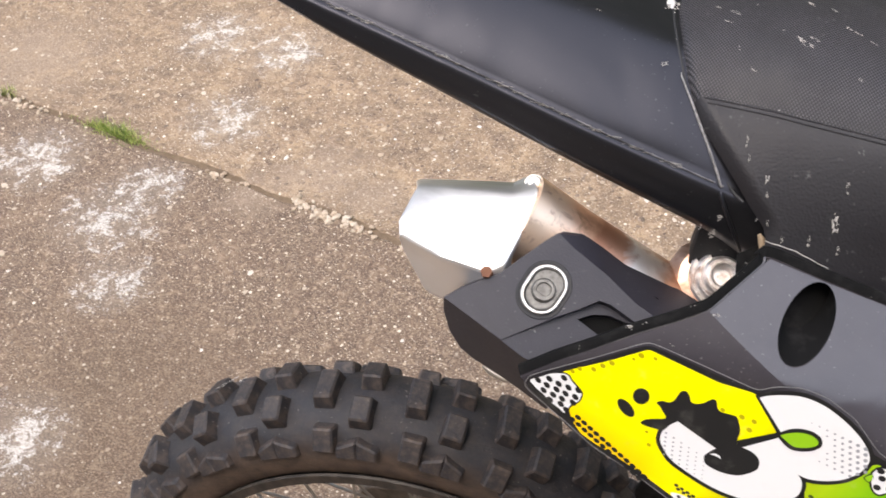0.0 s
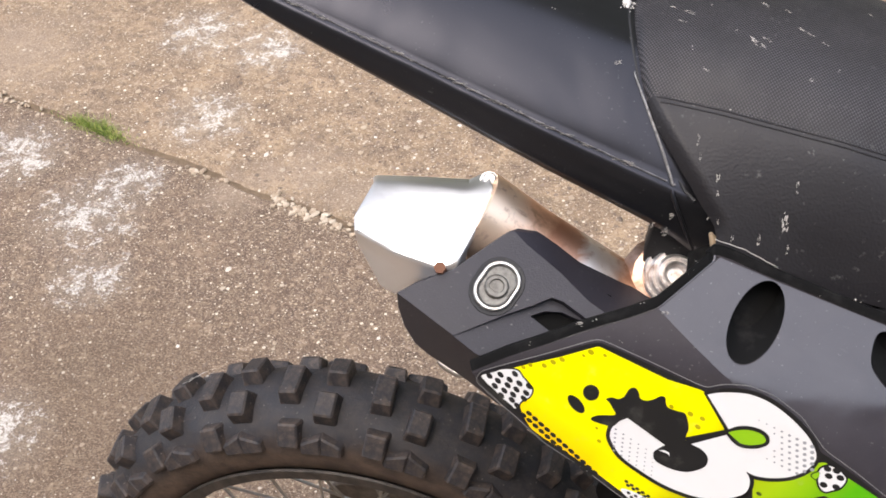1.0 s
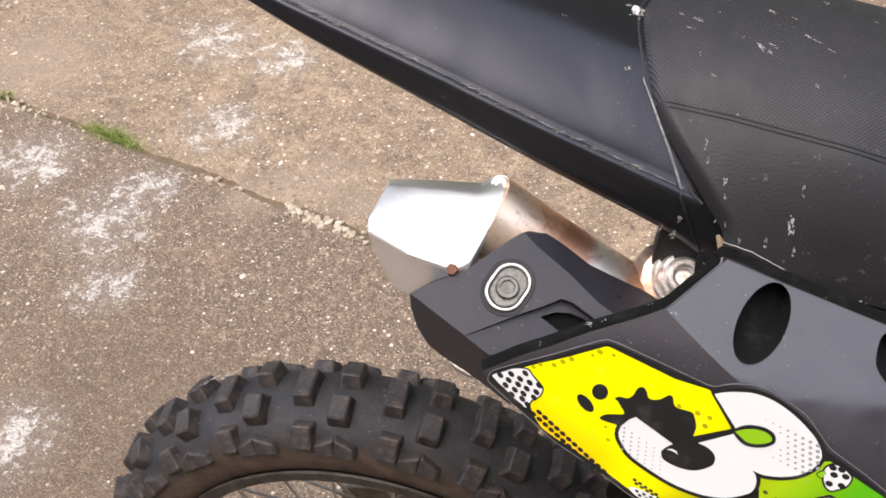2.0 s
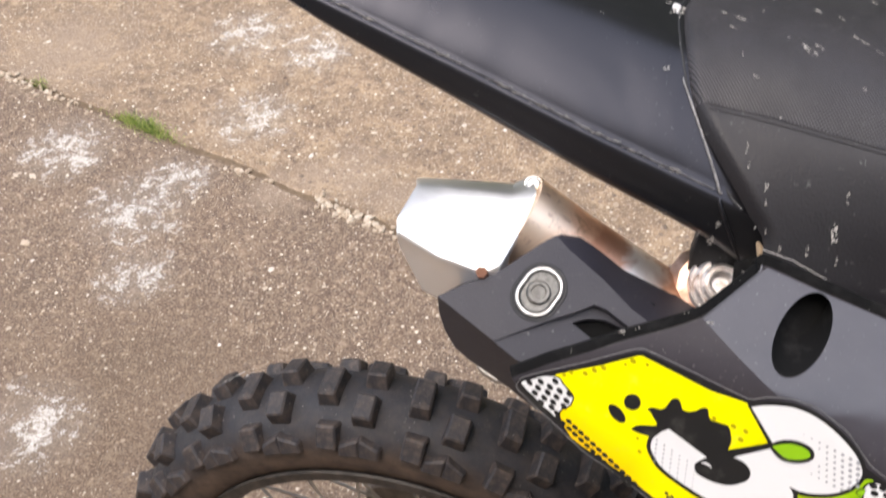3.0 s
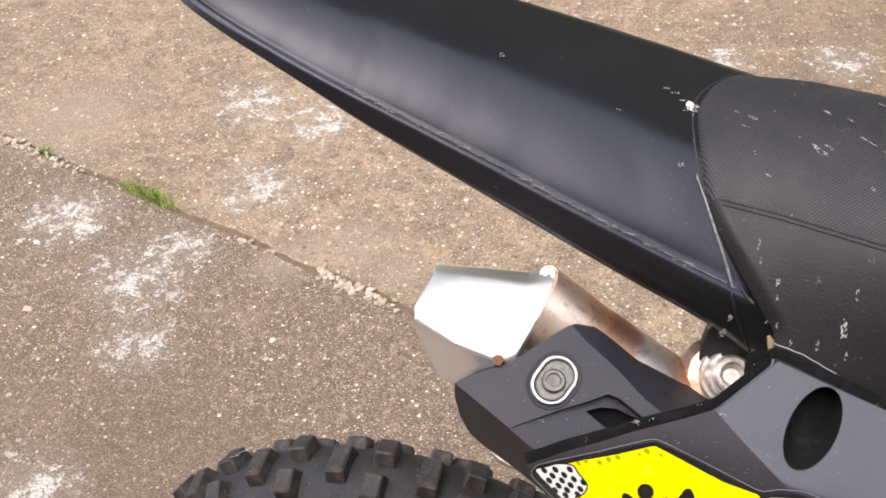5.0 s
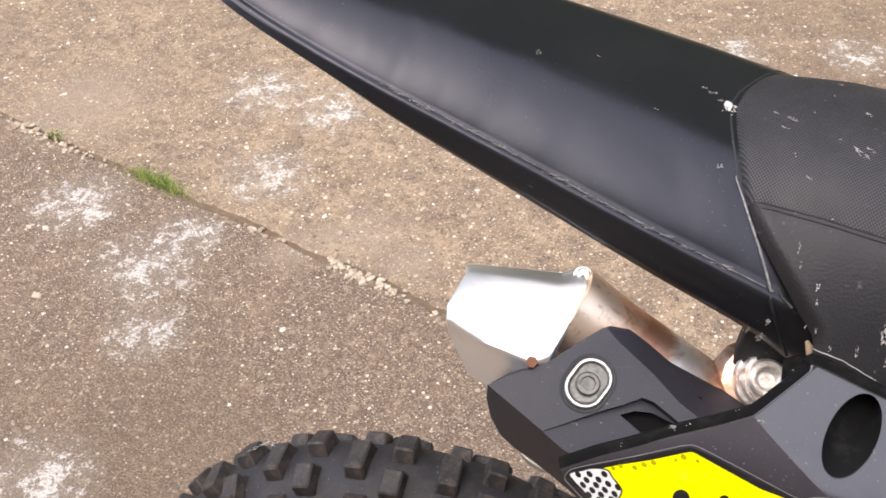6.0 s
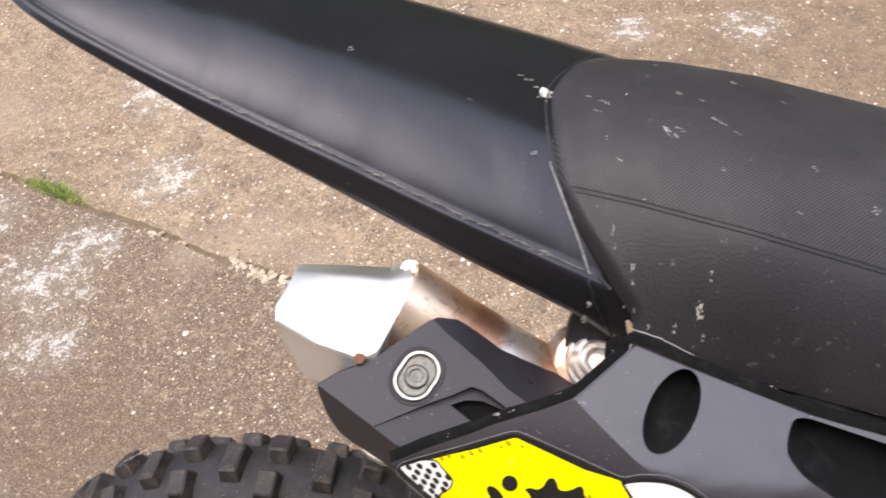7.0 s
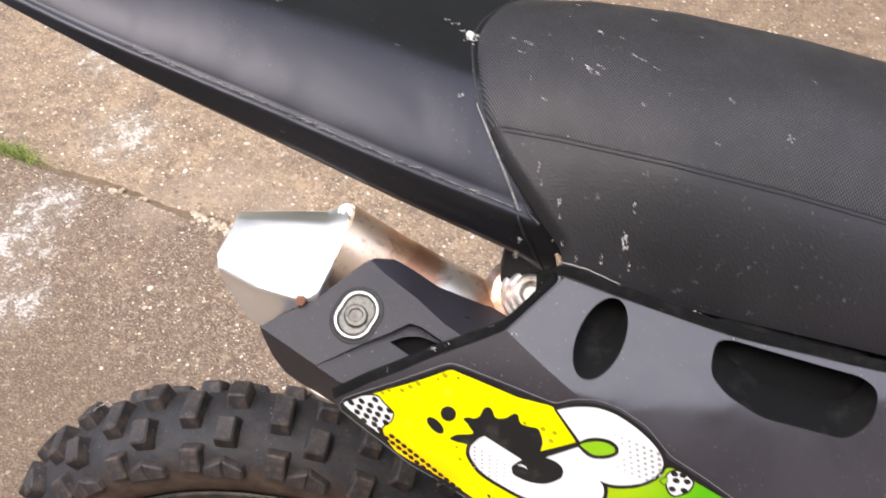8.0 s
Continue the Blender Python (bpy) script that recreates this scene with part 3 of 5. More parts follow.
for s, length, width, count in ((-0.45, 0.100, 0.018, 800), (-0.75, 0.03, 0.012, 90)):
    bm = bmesh.new()
    for _ in range(count):
        u = rng.normal(0, 0.5)
        c = Vector((*JOINT, -0.004)) + along * (s + length * u) + across * (rng.normal(0.003, width * 0.55))
        h = rng.uniform(0.010, 0.026) * math.exp(-u * u * 0.8)
        lean = Vector((rng.normal(0, 0.6), rng.normal(0, 0.6), 1)).normalized()
        side = Vector((rng.normal(), rng.normal(), 0)).normalized() * rng.uniform(0.0006, 0.0011)
        a, b = bm.verts.new(c - side), bm.verts.new(c + side)
        m = c + lean * h * 0.6
        d, e = bm.verts.new(m + side * 0.7), bm.verts.new(m - side * 0.7)
        tip = bm.verts.new(c + lean * h + Vector((lean.x, lean.y, -0.3)) * h * 0.35)
        bm.faces.new((a, b, d, e))
        bm.faces.new((e, d, tip))
    tuft = part("grass_tuft", bm, M["grass"], None, smooth=0, kind="stuff")
    tagged(tuft, "short green grass tuft growing in the slab joint", "grass")

# ---------------------------------------------------------------- the motorbike
bike = tagged(new("dirt_bike"), "black off-road motorbike with yellow and green graphics standing on concrete", "motorbike")


# rear fender -------------------------------------------------------
def fender_half(x):
    return glide(x, [(-0.105, 0.006), (-0.098, 0.020), (-0.085, 0.031), (-0.06, 0.042), (-0.03, 0.051), (0.02, 0.062), (0.11, 0.076), (0.20, 0.091), (0.32, 0.106)])


def fender_edge(x):
    return 0.943 + 0.36 * (0.274 - x)


def fender_crown(x):
    return glide(x, [(-0.105, 1.092), (-0.05, 1.0785), (0.0, 1.0665), (0.06, 1.0525), (0.115, 1.037), (0.233, 1.002), (0.34, 0.968)])


def fender_mid(x):
    """y of the fender's middle line."""
    return 0.010 * max(0.0, min(1.0, (x + 0.105) / 0.14))


def fender_drop(u):
    """How far the shell has fallen from crown (0) to edge (1): a flat top, then sloping flanks."""
    def bend(v):
        return (v - 0.48 + math.sqrt((v - 0.48) ** 2 + 0.014)) / 2
    return 0.72 * (bend(u) - bend(0)) / (bend(1) - bend(0)) + 0.28 * u ** 6


def fender_z(x, y):
    m = fender_mid(x)
    e, c = fender_edge(x), fender_crown(x)
    return e + (c - e) * (1 - fender_drop(min(1.0, abs(y - m) / (fender_half(x) + m))))


def fender_skirt(x):
    return glide(x, [(-0.105, 0.003), (-0.011, 0.0065), (0.047, 0.013), (0.121, 0.019), (0.194, 0.024), (0.27, 0.030), (0.29, 0.0365)])


rows = []
for i in range(90):
    x = 0.325 - 0.43 * (i / 89)
    m = fender_mid(x)
    w, e, c, h = fender_half(x) + m, fender_edge(x), fender_crown(x), fender_skirt(x)
    half = []
    for j in range(25):
        u = j / 24
        half.append((w * u, e + (c - e) * (1 - fender_drop(u))))
    g = h / (h + 0.006)
    half += [(w + 0.0009, e - 0.0003 * g), (w + 0.0018, e - 0.0013 * g), (w + 0.0021, e - 0.0028 * g), (w + 0.0025, e - h * 0.35), (w + 0.0032, e - h * 0.6)]
    half += [(w + 0.0045, e - h * 0.8), (w + 0.0025, e - h), (w - 0.002, e - h)]
    rows.append([(x, m - y, z) for y, z in reversed(half)] + [(x, m + y, z) for y, z in half[1:]])
fender = part("rear_fender", grid(rows), M["fender"], bike, "scuffed black plastic rear fender", smooth=80)
s = fender.modifiers.new("shell", "SOLIDIFY")
s.thickness, s.offset = 0.003, -1


# seat --------------------------------------------------------------
def seat_back(y):
    return ease(y, [(-0.118, 0.300), (-0.11, 0.2885), (-0.1, 0.2770), (-0.09, 0.2668), (-0.08, 0.2585), (-0.07, 0.2515), (-0.06, 0.2465), (-0.04, 0.2406), (-0.02, 0.237), (0.0, 0.2350), (0.02, 0.2400), (0.04, 0.2490), (0.06, 0.259), (0.08, 0.268), (0.118, 0.283)])


WIDE = [(0.23, 0.069), (0.26, 0.070), (0.30, 0.075), (0.36, 0.080), (0.75, 0.080)]
SEAM = [(0.23, 0.990), (0.262, 0.9865), (0.30, 0.983), (0.367, 0.972), (0.436, 0.953), (0.495, 0.934), (0.60, 0.90), (0.75, 0.87)]
CROWN = [(0.23, 1.004), (0.25, 1.0085), (0.28, 1.0105), (0.31, 1.010), (0.36, 1.002), (0.45, 0.986), (0.51, 0.970), (0.60, 0.945), (0.75, 0.915)]
LOW = [(0.26, 0.934), (0.302, 0.921), (0.39, 0.893), (0.443, 0.880), (0.502, 0.864), (0.6, 0.842), (0.75, 0.82)]


def seat_point(s, u):
    """u: -1 .. 1 from one lower edge over the top to the other."""
    a = abs(u)
    wide = ease(0.245 + 0.495 * s, WIDE)
    y = wide * a / 0.6 if a < 0.6 else wide + (0.129 - wide) * ((a - 0.6) / 0.4) ** 0.8
    back = seat_back(max(-0.118, min(math.copysign(y, u), 0.118)))
    x = back + (0.74 - back) * s
    seam, crown, low = ease(x, SEAM), ease(x, CROWN), ease(x, LOW)
    if a < 0.6:
        z = seam + (crown - seam) * (1 - (a / 0.6) ** 2.4)
    else:
        t = (a - 0.6) / 0.4
        z = seam + (low - seam) * (0.8 * t + 0.2 * t ** 2.2)
    d = max(0.0, 1 - (x - back) / 0.007)
    z -= 0.009 * d ** 2.4
    return (x, math.copysign(y, u), z)


def seat_rows(us):
    ss = [0, 0.002, 0.005, 0.009, 0.014, 0.02, 0.028] + [0.028 + 0.972 * i / 60 for i in range(1, 61)]
    return [[seat_point(s, u) for u in us] for s in ss]


seat = part("seat", grid(seat_rows([-0.6 + 1.2 * i / 40 for i in range(41)])), M["seat_top"], bike, "black gripper-vinyl motorbike seat with pale scuffs", smooth=60)
for sign in (-1, 1):
    us = [sign * (0.6 + 0.4 * i / 16) for i in range(17)]
    rows = seat_rows(us)
    for r in rows:
        x, y, z = r[-1]
        r.append((x, y - sign * 0.008, z - 0.006))
        r.append((x, y - sign * 0.03, z - 0.008))
    bm = grid(rows)
    bmesh.ops.recalc_face_normals(bm, faces=bm.faces)
    part("seat_side", bm, M["seat_side"], seat, "smooth grained vinyl side", smooth=60)
    for off in (0.602, 0.613):
        path = [Vector(seat_point(0.012 + 0.988 * i / 70, sign * off)) for i in range(71)]
        part("seam", tube(path, 0.00034, 6), M["seat_side"], seat, "stitched seam line")


# dark strip laid between seat and fender as the shade of their gap
gap = []
for i in range(41):
    y = -0.108 + 0.216 * i / 40
    x = seat_back(y) - 0.0005
    gap.append((x, y, fender_z(x, y) + 0.0026))
part("seat_gap_shade", tube(gap, 0.0011, 8), M["dark"], seat, "dark strip standing in for shade in the seat gap")


# side panel ---------------------------------------------------------
OUT = [(0.166, 0.8775), (0.178, 0.884), (0.193, 0.8915), (0.2255, 0.9040), (0.2553, 0.9128), (0.2714, 0.9181), (0.2837, 0.9225), (0.2975, 0.9275), (0.3040, 0.9290), (0.337, 0.9175), (0.4065, 0.894), (0.459, 0.879),
       (0.4975, 0.868), (0.62, 0.836), (0.62, 0.60), (0.58, 0.60), (0.325, 0.774), (0.26, 0.807), (0.198, 0.846)]


def panel_face(x, z):
    """y of the outer face: a steep graphics face below, a sloping shoulder above."""
    low = -0.203 + 0.38 * (z - 0.871)
    top = -0.13 + 1.72 * (z - 0.929) + 0.504 * (x - 0.302)
    # the shoulder begins at a slanting crease behind the oval hole
    cross = ((x - 0.272) * 0.025 + (z - 0.913) * 0.039) / 0.0463
    top = top + max(0.0, -cross) * 0.85
    # a middle plane between the shoulder and the graphics, towards the front
    mid = -0.1965 + 0.396 * (x - 0.3236) + 1.0 * (z - 0.884)
    d = mid - low
    low = low + (d + math.sqrt(d * d + 0.003 ** 2)) / 2
    d = top - low
    y = low + (d + math.sqrt(d * d + 0.006 ** 2)) / 2
    return y


def on_panel(x, z, d=0.0):
    """A place on the graphics face, d outwards."""
    return Vector((x, -0.203 + 0.38 * (z - 0.871), z)) + Vector((0, -0.935, 0.355)) * d


n, m = 190, 140
bm = grid([[(0.16 + 0.48 * i / n, 0, 0.59 + 0.355 * j / m) for i in range(n + 1)] for j in range(m + 1)])
bmesh.ops.bisect_plane(bm, geom=[*bm.verts, *bm.edges, *bm.faces], dist=1e-5, plane_co=(0.272, 0, 0.913), plane_no=(0.025, 0, 0.039))
bmesh.ops.bisect_plane(bm, geom=[*bm.verts, *bm.edges, *bm.faces], dist=1e-5, plane_co=(0.272, 0, 0.8899), plane_no=(0.045, 0, 0.624))
for v in bm.verts:
    v.co.y = panel_face(v.co.x, v.co.z)
skin = bmesh.ops.extrude_face_region(bm, geom=list(bm.faces), use_keep_orig=True)
bmesh.ops.translate(bm, vec=(0, 0.0045, 0), verts=[v for v in skin["geom"] if isinstance(v, bmesh.types.BMVert)])
bmesh.ops.recalc_face_normals(bm, faces=bm.faces)
panel = part("side_panel", bm, M["panel"], bike, "black plastic side panel with an oval hole and a long slot", smooth=30)


def through_y(u, v, d):
    return (u, -0.4 + d, v)


def inset(i, by):
    """The rim outline moved inwards."""
    a, b = Vector(OUT[max(i - 1, 0)]), Vector(OUT[min(i + 1, 13)])
    d = (b - a).normalized()
    return (OUT[i][0] + d.y * by, OUT[i][1] - d.x * by)


rim_in = [inset(i, 0.0042) for i in range(14)]
cut(panel, [slab(rim_in + OUT[14:], through_y, 0.5)], "INTERSECT")
bead = []
for a, b, c, d in zip([rim_in[0], *rim_in], rim_in, rim_in[1:], [*rim_in[2:], rim_in[-1]]):
    a, b, c, d = map(Vector, (a, b, c, d))
    for i in range(6):
        t = i / 6
        q = 0.5 * (2 * b + (c - a) * t + (2 * a - 5 * b + 4 * c - d) * t * t + (3 * b - a - 3 * c + d) * t ** 3)
        bead.append((q.x, panel_face(q.x, q.y) + 0.0013, q.y))
part("panel_rim", tube(bead, 0.0010, 8), M["panel"], panel, "rounded dusty rim", smooth=80)
rows = []
for i, (x, y, z) in enumerate(bead):
    a, b = Vector(bead[max(i - 1, 0)]), Vector(bead[min(i + 1, len(bead) - 1)])
    up = Vector((a.z - b.z, 0, b.x - a.x)).normalized()
    p = Vector((x, y - 0.0008, z))
    rows.append([p, p + up * 0.0010 + Vector((0, 0.0002, 0)), p + up * 0.0048 + Vector((0, 0.0046, 0)), p + up * 0.0053 + Vector((0, 0.007, -0.002)), p + up * 0.001 + Vector((0, 0.012, -0.012))])
bm = grid(rows)
bmesh.ops.recalc_face_normals(bm, faces=bm.faces)
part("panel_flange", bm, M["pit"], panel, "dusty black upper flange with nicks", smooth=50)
oval = [(0.3262 + 0.0155 * math.cos(a) - 0.0035 * math.sin(a), 0.9022 + 0.0047 * math.cos(a) + 0.0113 * math.sin(a)) for a in [2 * math.pi * i / 40 for i in range(40)]]
slot = round_path([(0.395, 0.8905), (0.404, 0.8895), (0.486, 0.864), (0.497, 0.857), (0.493, 0.8447), (0.478, 0.8401), (0.425, 0.8586), (0.402, 0.872), (0.392, 0.881)], 0.007)
cut(panel, [slab(oval, through_y, 0.5), slab(slot, through_y, 0.5)])
for p in panel.data.polygons:
    p.use_smooth = True
panel.data.set_sharp_from_angle(angle=radians(12))
# walls of both openings, painted near-black in place of shade
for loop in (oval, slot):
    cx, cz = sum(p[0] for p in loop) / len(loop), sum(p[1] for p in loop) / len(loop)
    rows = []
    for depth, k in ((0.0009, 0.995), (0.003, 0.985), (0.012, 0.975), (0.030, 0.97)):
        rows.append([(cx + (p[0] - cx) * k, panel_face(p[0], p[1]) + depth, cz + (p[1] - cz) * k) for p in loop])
    part("hole_liner", grid(rows, True), M["pit"], panel, "moulded wall of the opening, blackened for its shade", smooth=60)

# housing behind the holes, its recess shade put into the near-black colour
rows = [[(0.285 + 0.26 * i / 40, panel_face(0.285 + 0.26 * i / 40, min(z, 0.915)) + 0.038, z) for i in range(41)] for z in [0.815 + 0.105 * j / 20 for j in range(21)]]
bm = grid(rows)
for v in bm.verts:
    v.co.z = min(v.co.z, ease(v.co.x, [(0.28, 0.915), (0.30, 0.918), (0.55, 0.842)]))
part("airbox_cover", bm, M["pit"], bike, "housing behind the panel, blackened for recess shade", smooth=60)

# pale thread along the rear of the seat foot
path = [(x, -0.1312, ease(x, [(0.299, 0.9340), (0.316, 0.9285), (0.335, 0.9175)]) + 0.0002 * math.sin(x * 700)) for x in [0.299 + 0.036 * i / 14 for i in range(15)]]
part("seat_thread", tube(path, 0.0003, 6), M["worn"], seat, "frayed pale thread")


# graphics -----------------------------------------------------------
def decal(name, outline, mat, layer, rounded=0, label=""):
    """A flat printed shape on the graphics face; outline in millimetres from x 0.300, z 0.850."""
    pts = [(0.3 + p[0] / 1000, 0.85 + p[1] / 1000, *p[2:]) for p in outline]
    if rounded == 1:
        pts = smooth_loop(pts, 5)
    elif rounded:
        pts = round_path(pts, rounded / 1000)
    pts = [p for i, p in enumerate(pts) if (Vector(p) - Vector(pts[i - 1])).length > 1e-5]
    bm = bmesh.new()
    vs = [bm.verts.new(on_panel(p[0], p[1], 0.0006 + layer * 0.00014)) for p in pts]
    f = bm.faces.new(vs)
    f.normal_update()
    if f.normal.y > 0:
        f.normal_flip()
    bmesh.ops.triangulate(bm, faces=[f])
    return part(name, bm, mat, panel, label, smooth=0)


def ovals(name, centres, long, short, turn, mat, layer):
    """Printed slanting oval dots in one mesh: x, z (mm) and, if given, a scale."""
    bm = bmesh.new()
    for a, b, *more in centres:
        k = more[0] if more else 1.0
        f = bm.faces.new([bm.verts.new(on_panel(0.3 + p / 1000, 0.85 + q / 1000, 0.0006 + layer * 0.00014)) for p, q in ring(a, b, long * k, short * k, turn, 12)])
        f.normal_update()
        if f.normal.y > 0:
            f.normal_flip()
    return part(name, bm, mat, panel, smooth=0, kind="stuff")


def ring(cx, cz, rx, rz, turn=0.0, n=20):
    c, q = math.cos(turn), math.sin(turn)
    return [(cx + rx * math.cos(t) * c - rz * math.sin(t) * q, cz + rx * math.cos(t) * q + rz * math.sin(t) * c) for t in [2 * math.pi * i / n for i in range(n)]]


def fatter(outline, by):
    """An outline grown outwards, for the black edge round a printed shape."""
    n = len(outline)
    area = sum(outline[i][0] * outline[(i + 1) % n][1] - outline[(i + 1) % n][0] * outline[i][1] for i in range(n))
    sgn = 1 if area > 0 else -1
    out = []
    for i in range(n):
        a, b, c = (Vector(outline[(i + j) % n][:2]) for j in (-1, 0, 1))
        d, e = (b - a).normalized(), (c - b).normalized()
        nn = Vector((d.y + e.y, -d.x - e.x)) * sgn
        out.append((*(b + nn.normalized() * by if nn.length > 0.3 else b), *outline[i][2:]))
    return out


FILM = [(-130, 20), (-127, 26), (-117, 30.5), (-91, 41), (-66, 52), (-60, 54), (-53, 52), (-30, 44), (-8, 36), (-1, 33.5), (3, 33), (11, 36), (25, 37), (39, 33), (56, 22), (66, 10), (71, 4), (91, -8), (147, -46), (139, -98),
        (61, -93), (25, -74), (-40, -42), (-63, -27), (-87, -14), (-103, -1), (-119, 11)]
BACK = [(-128, 20), (-126, 24.5), (-117, 29), (-91, 39.5), (-66, 50.5), (-60, 52.4), (-53, 50.5), (-30, 42.5), (-8, 34.5), (2, 31), (20, 20), (60, 5), (72, 1), (91, -10), (145, -47), (137, -97),
        (61, -92), (25, -73), (-40, -41), (-63, -26), (-87, -13), (-102, 0), (-118, 11.5)]
FIELD = [(-110, 30), (-100, 34), (-81, 41), (-60, 50), (-36, 41), (-20, 35), (0, 31), (4, 28), (10, 19), (15, 12), (40, 6), (64, -6), (72, -3), (86, -11), (106, -22), (142, -50), (134, -92), (60, -88),
         (28, -71.5), (7, -63), (-10, -55), (-24, -48), (-39, -39), (-56, -28), (-68, -21), (-77, -16), (-86, -11.5), (-95, -6), (-100, 1), (-103, 8), (-98, 14), (-97, 20), (-104, 28)]
WHITE = [(3, 29, 0), (9, 31), (18, 32.2), (27, 32), (38, 28.5), (50, 21), (60, 12), (65, 5), (67, -1), (65, -6.5), (61, -11), (54, -15), (45, -17), (36, -17), (30, -15, 0), (32.5, -19), (33, -24), (31, -29), (25, -32.5),
         (17, -35), (7, -35.5), (-3, -34), (-16, -30), (-30, -23), (-41, -16), (-46, -10), (-49, -4), (-48, 2), (-44, 6.5), (-40, 9, 0), (-17, -5, 0), (-2, -2, 0), (16, 6, 0), (17, 10, 0)]
BLOT = [(-61, 5.5), (-58, 8), (-53, 9), (-48, 9.6), (-47, 11), (-49, 14), (-51, 17), (-53, 19), (-50, 20.4), (-46, 20), (-43, 22), (-41, 26), (-39.5, 27.6), (-37, 27.8), (-35, 25), (-34, 22), (-31, 21), (-27, 22), (-24, 24), (-22, 25), (-20, 24), (-19, 20), (-17, 18), (-12, 17),
        (-8, 16), (-6, 12), (-5, 7), (-6, 1), (-3, -2), (3, -4.4), (7, -8), (8, -12), (6, -16), (-1, -19.6), (-7, -20.2), (-14, -19), (-21, -16), (-23, -13), (-23, -10), (-19.5, -6.6), (-17, -5, 0), (-40, 9, 0), (-44, 6.5), (-48, 2.5), (-53, 3), (-58, 4)]
decal("sticker", BACK, M["print_black"], 0, 2, "printed vinyl sticker")
edge = round_path([(0.3 + a / 1000, 0.85 + b / 1000) for a, b in FILM], 0.004)
part("film_edge", tube([on_panel(p[0], p[1], 0.0003) for p in [*edge, edge[0]]], 0.00026, 5), M["film"], panel, "thin clear film edge")
decal("colour_field", FIELD, M["yellow"], 1, 2, "yellow print fading to lime green")
MESH = [(-126, 24), (-119, 27), (-115, 29), (-110, 30), (-105, 29.6), (-102, 26), (-98, 22), (-96, 19), (-97, 15), (-99, 13), (-102, 11), (-105, 6), (-108, 8), (-111, 10), (-114, 12), (-118, 16), (-122, 19), (-124, 21)]
decal("mesh_edge", fatter(MESH, 0.9), M["print_black"], 2, 1)
decal("mesh_patch", MESH, M["print_white"], 3, 1)
ovals("mesh_dots", [(-121.5, 24.5), (-115, 26), (-109.5, 23.6), (-103.7, 22), (-116.3, 22), (-110.5, 20), (-105.2, 18), (-99.4, 16.6), (-118, 18.6), (-112.3, 16.4), (-107, 14.6), (-114, 13.2), (-107.6, 11.2), (-104.2, 8), (-106.6, 27.6), (-100.6, 13), (-98, 21)], 2.25, 1.5, -0.75, M["print_black"], 4)
STRIPE = [(14, -35.5), (25, -33), (32, -29.5), (35, -25), (36, -33), (47, -43), (54, -47), (59, -55), (46, -57), (38, -51), (31, -45), (23, -39)]
ARROW = [(54, -34), (75, -26), (83, -30), (93, -33), (105, -36), (128, -44), (138, -80), (112, -90), (66, -87), (32, -72), (27, -61), (58, -55), (87, -47), (72, -43), (62, -38)]
STRIP = [(-40, -37), (-34, -37), (-20, -42), (-4, -47), (12, -51), (20, -54), (22, -57.5), (18, -59.4), (10, -59), (0, -57), (-10, -53), (-24, -47), (-35, -42)]
decal("white_outline", fatter(WHITE, 2.4), M["print_black"], 2, 1)
decal("dark_stripe", STRIPE, M["print_black"], 2, 1.5)
decal("arrow_outline", fatter(ARROW, 2.3), M["print_black"], 3, 1.5)
decal("white_arrow", ARROW, M["print_white"], 4, 1.0)
decal("mesh_strip", STRIP, M["print_white"], 3, 1)
ovals("strip_dots", [(-35 + 4.3 * i + 1.9 * j, -38.6 - 1.42 * i - 2.6 * j) for i in range(13) for j in range(3) if i + j < 13 and (j < 2 or i > 3)], 1.25, 0.85, -0.55, M["print_black"], 4)
ovals("edge_dots", [(-97 + 3.75 * i - 3.3 * j, 4.0 - 2.95 * i - 1.5 * j) for i in range(12) for j in range(2)], 2.1, 1.25, -0.6, M["print_black"], 3)
ovals("cell_dots", [(-37 + 3.4 * i + 1.2 * j, -31.5 - 1.9 * i - 2.4 * j) for i in range(5) for j in range(2)], 1.3, 0.9, -0.5, M["print_black"], 3)
decal("white_shape", WHITE, M["print_white"], 4, 1)
decal("black_blot", BLOT, M["print_black"], 5, 1, "black ink blot")
decal("line_end", [(-7, 1.2), (15, 9.2), (18.5, 9.4), (18.5, 6.8), (15, 6.0), (-3, -1.6)], M["print_black"], 5, 0.4)
decal("eye_glint", [(-20.5, -8.6), (-17, -8.0), (-14.4, -9.2), (-13.6, -11.4), (-15, -10.2), (-17.4, -9.4)], M["print_white"], 6, 0.5)
decal("ink_spot", ring(-62, 21.8, 4.7, 4.9), M["print_black"], 5)
decal("ink_spot", ring(-70, 13.6, 6.6, 3.3, -0.80), M["print_black"], 5)
DROP = [(17, 8, 0), (22, 10), (28, 11), (34, 10), (37.5, 7.6), (38, 5), (35, 3), (30, 1.9), (25, 2.2), (21, 4.8)]
decal("drop_outline", fatter(DROP, 2.3), M["print_black"], 6, 1)
decal("green_drop", DROP, M["print_green"], 7, 1)
PATCH = [(70, -8), (74, -5), (79, -6), (83, -9), (85, -12), (83, -17), (78, -20), (75, -21), (72, -19), (70, -14)]
decal("patch_outline", fatter(PATCH, 1.1), M["print_black"], 4, 1)
decal("white_patch", PATCH, M["print_white"], 5, 1)
ovals("patch_dots", [(75.3, -11), (81.8, -11.2), (73.4, -16.8), (80.4, -17.2), (74.0, -6.6), (79, -7.2)], 2.3, 1.7, -0.4, M["print_black"], 6)
decal("lime_outline", fatter([(66, -12), (68, -10), (70, -9.6), (70, -12), (68.6, -14)], 0.6), M["print_black"], 5, 1)
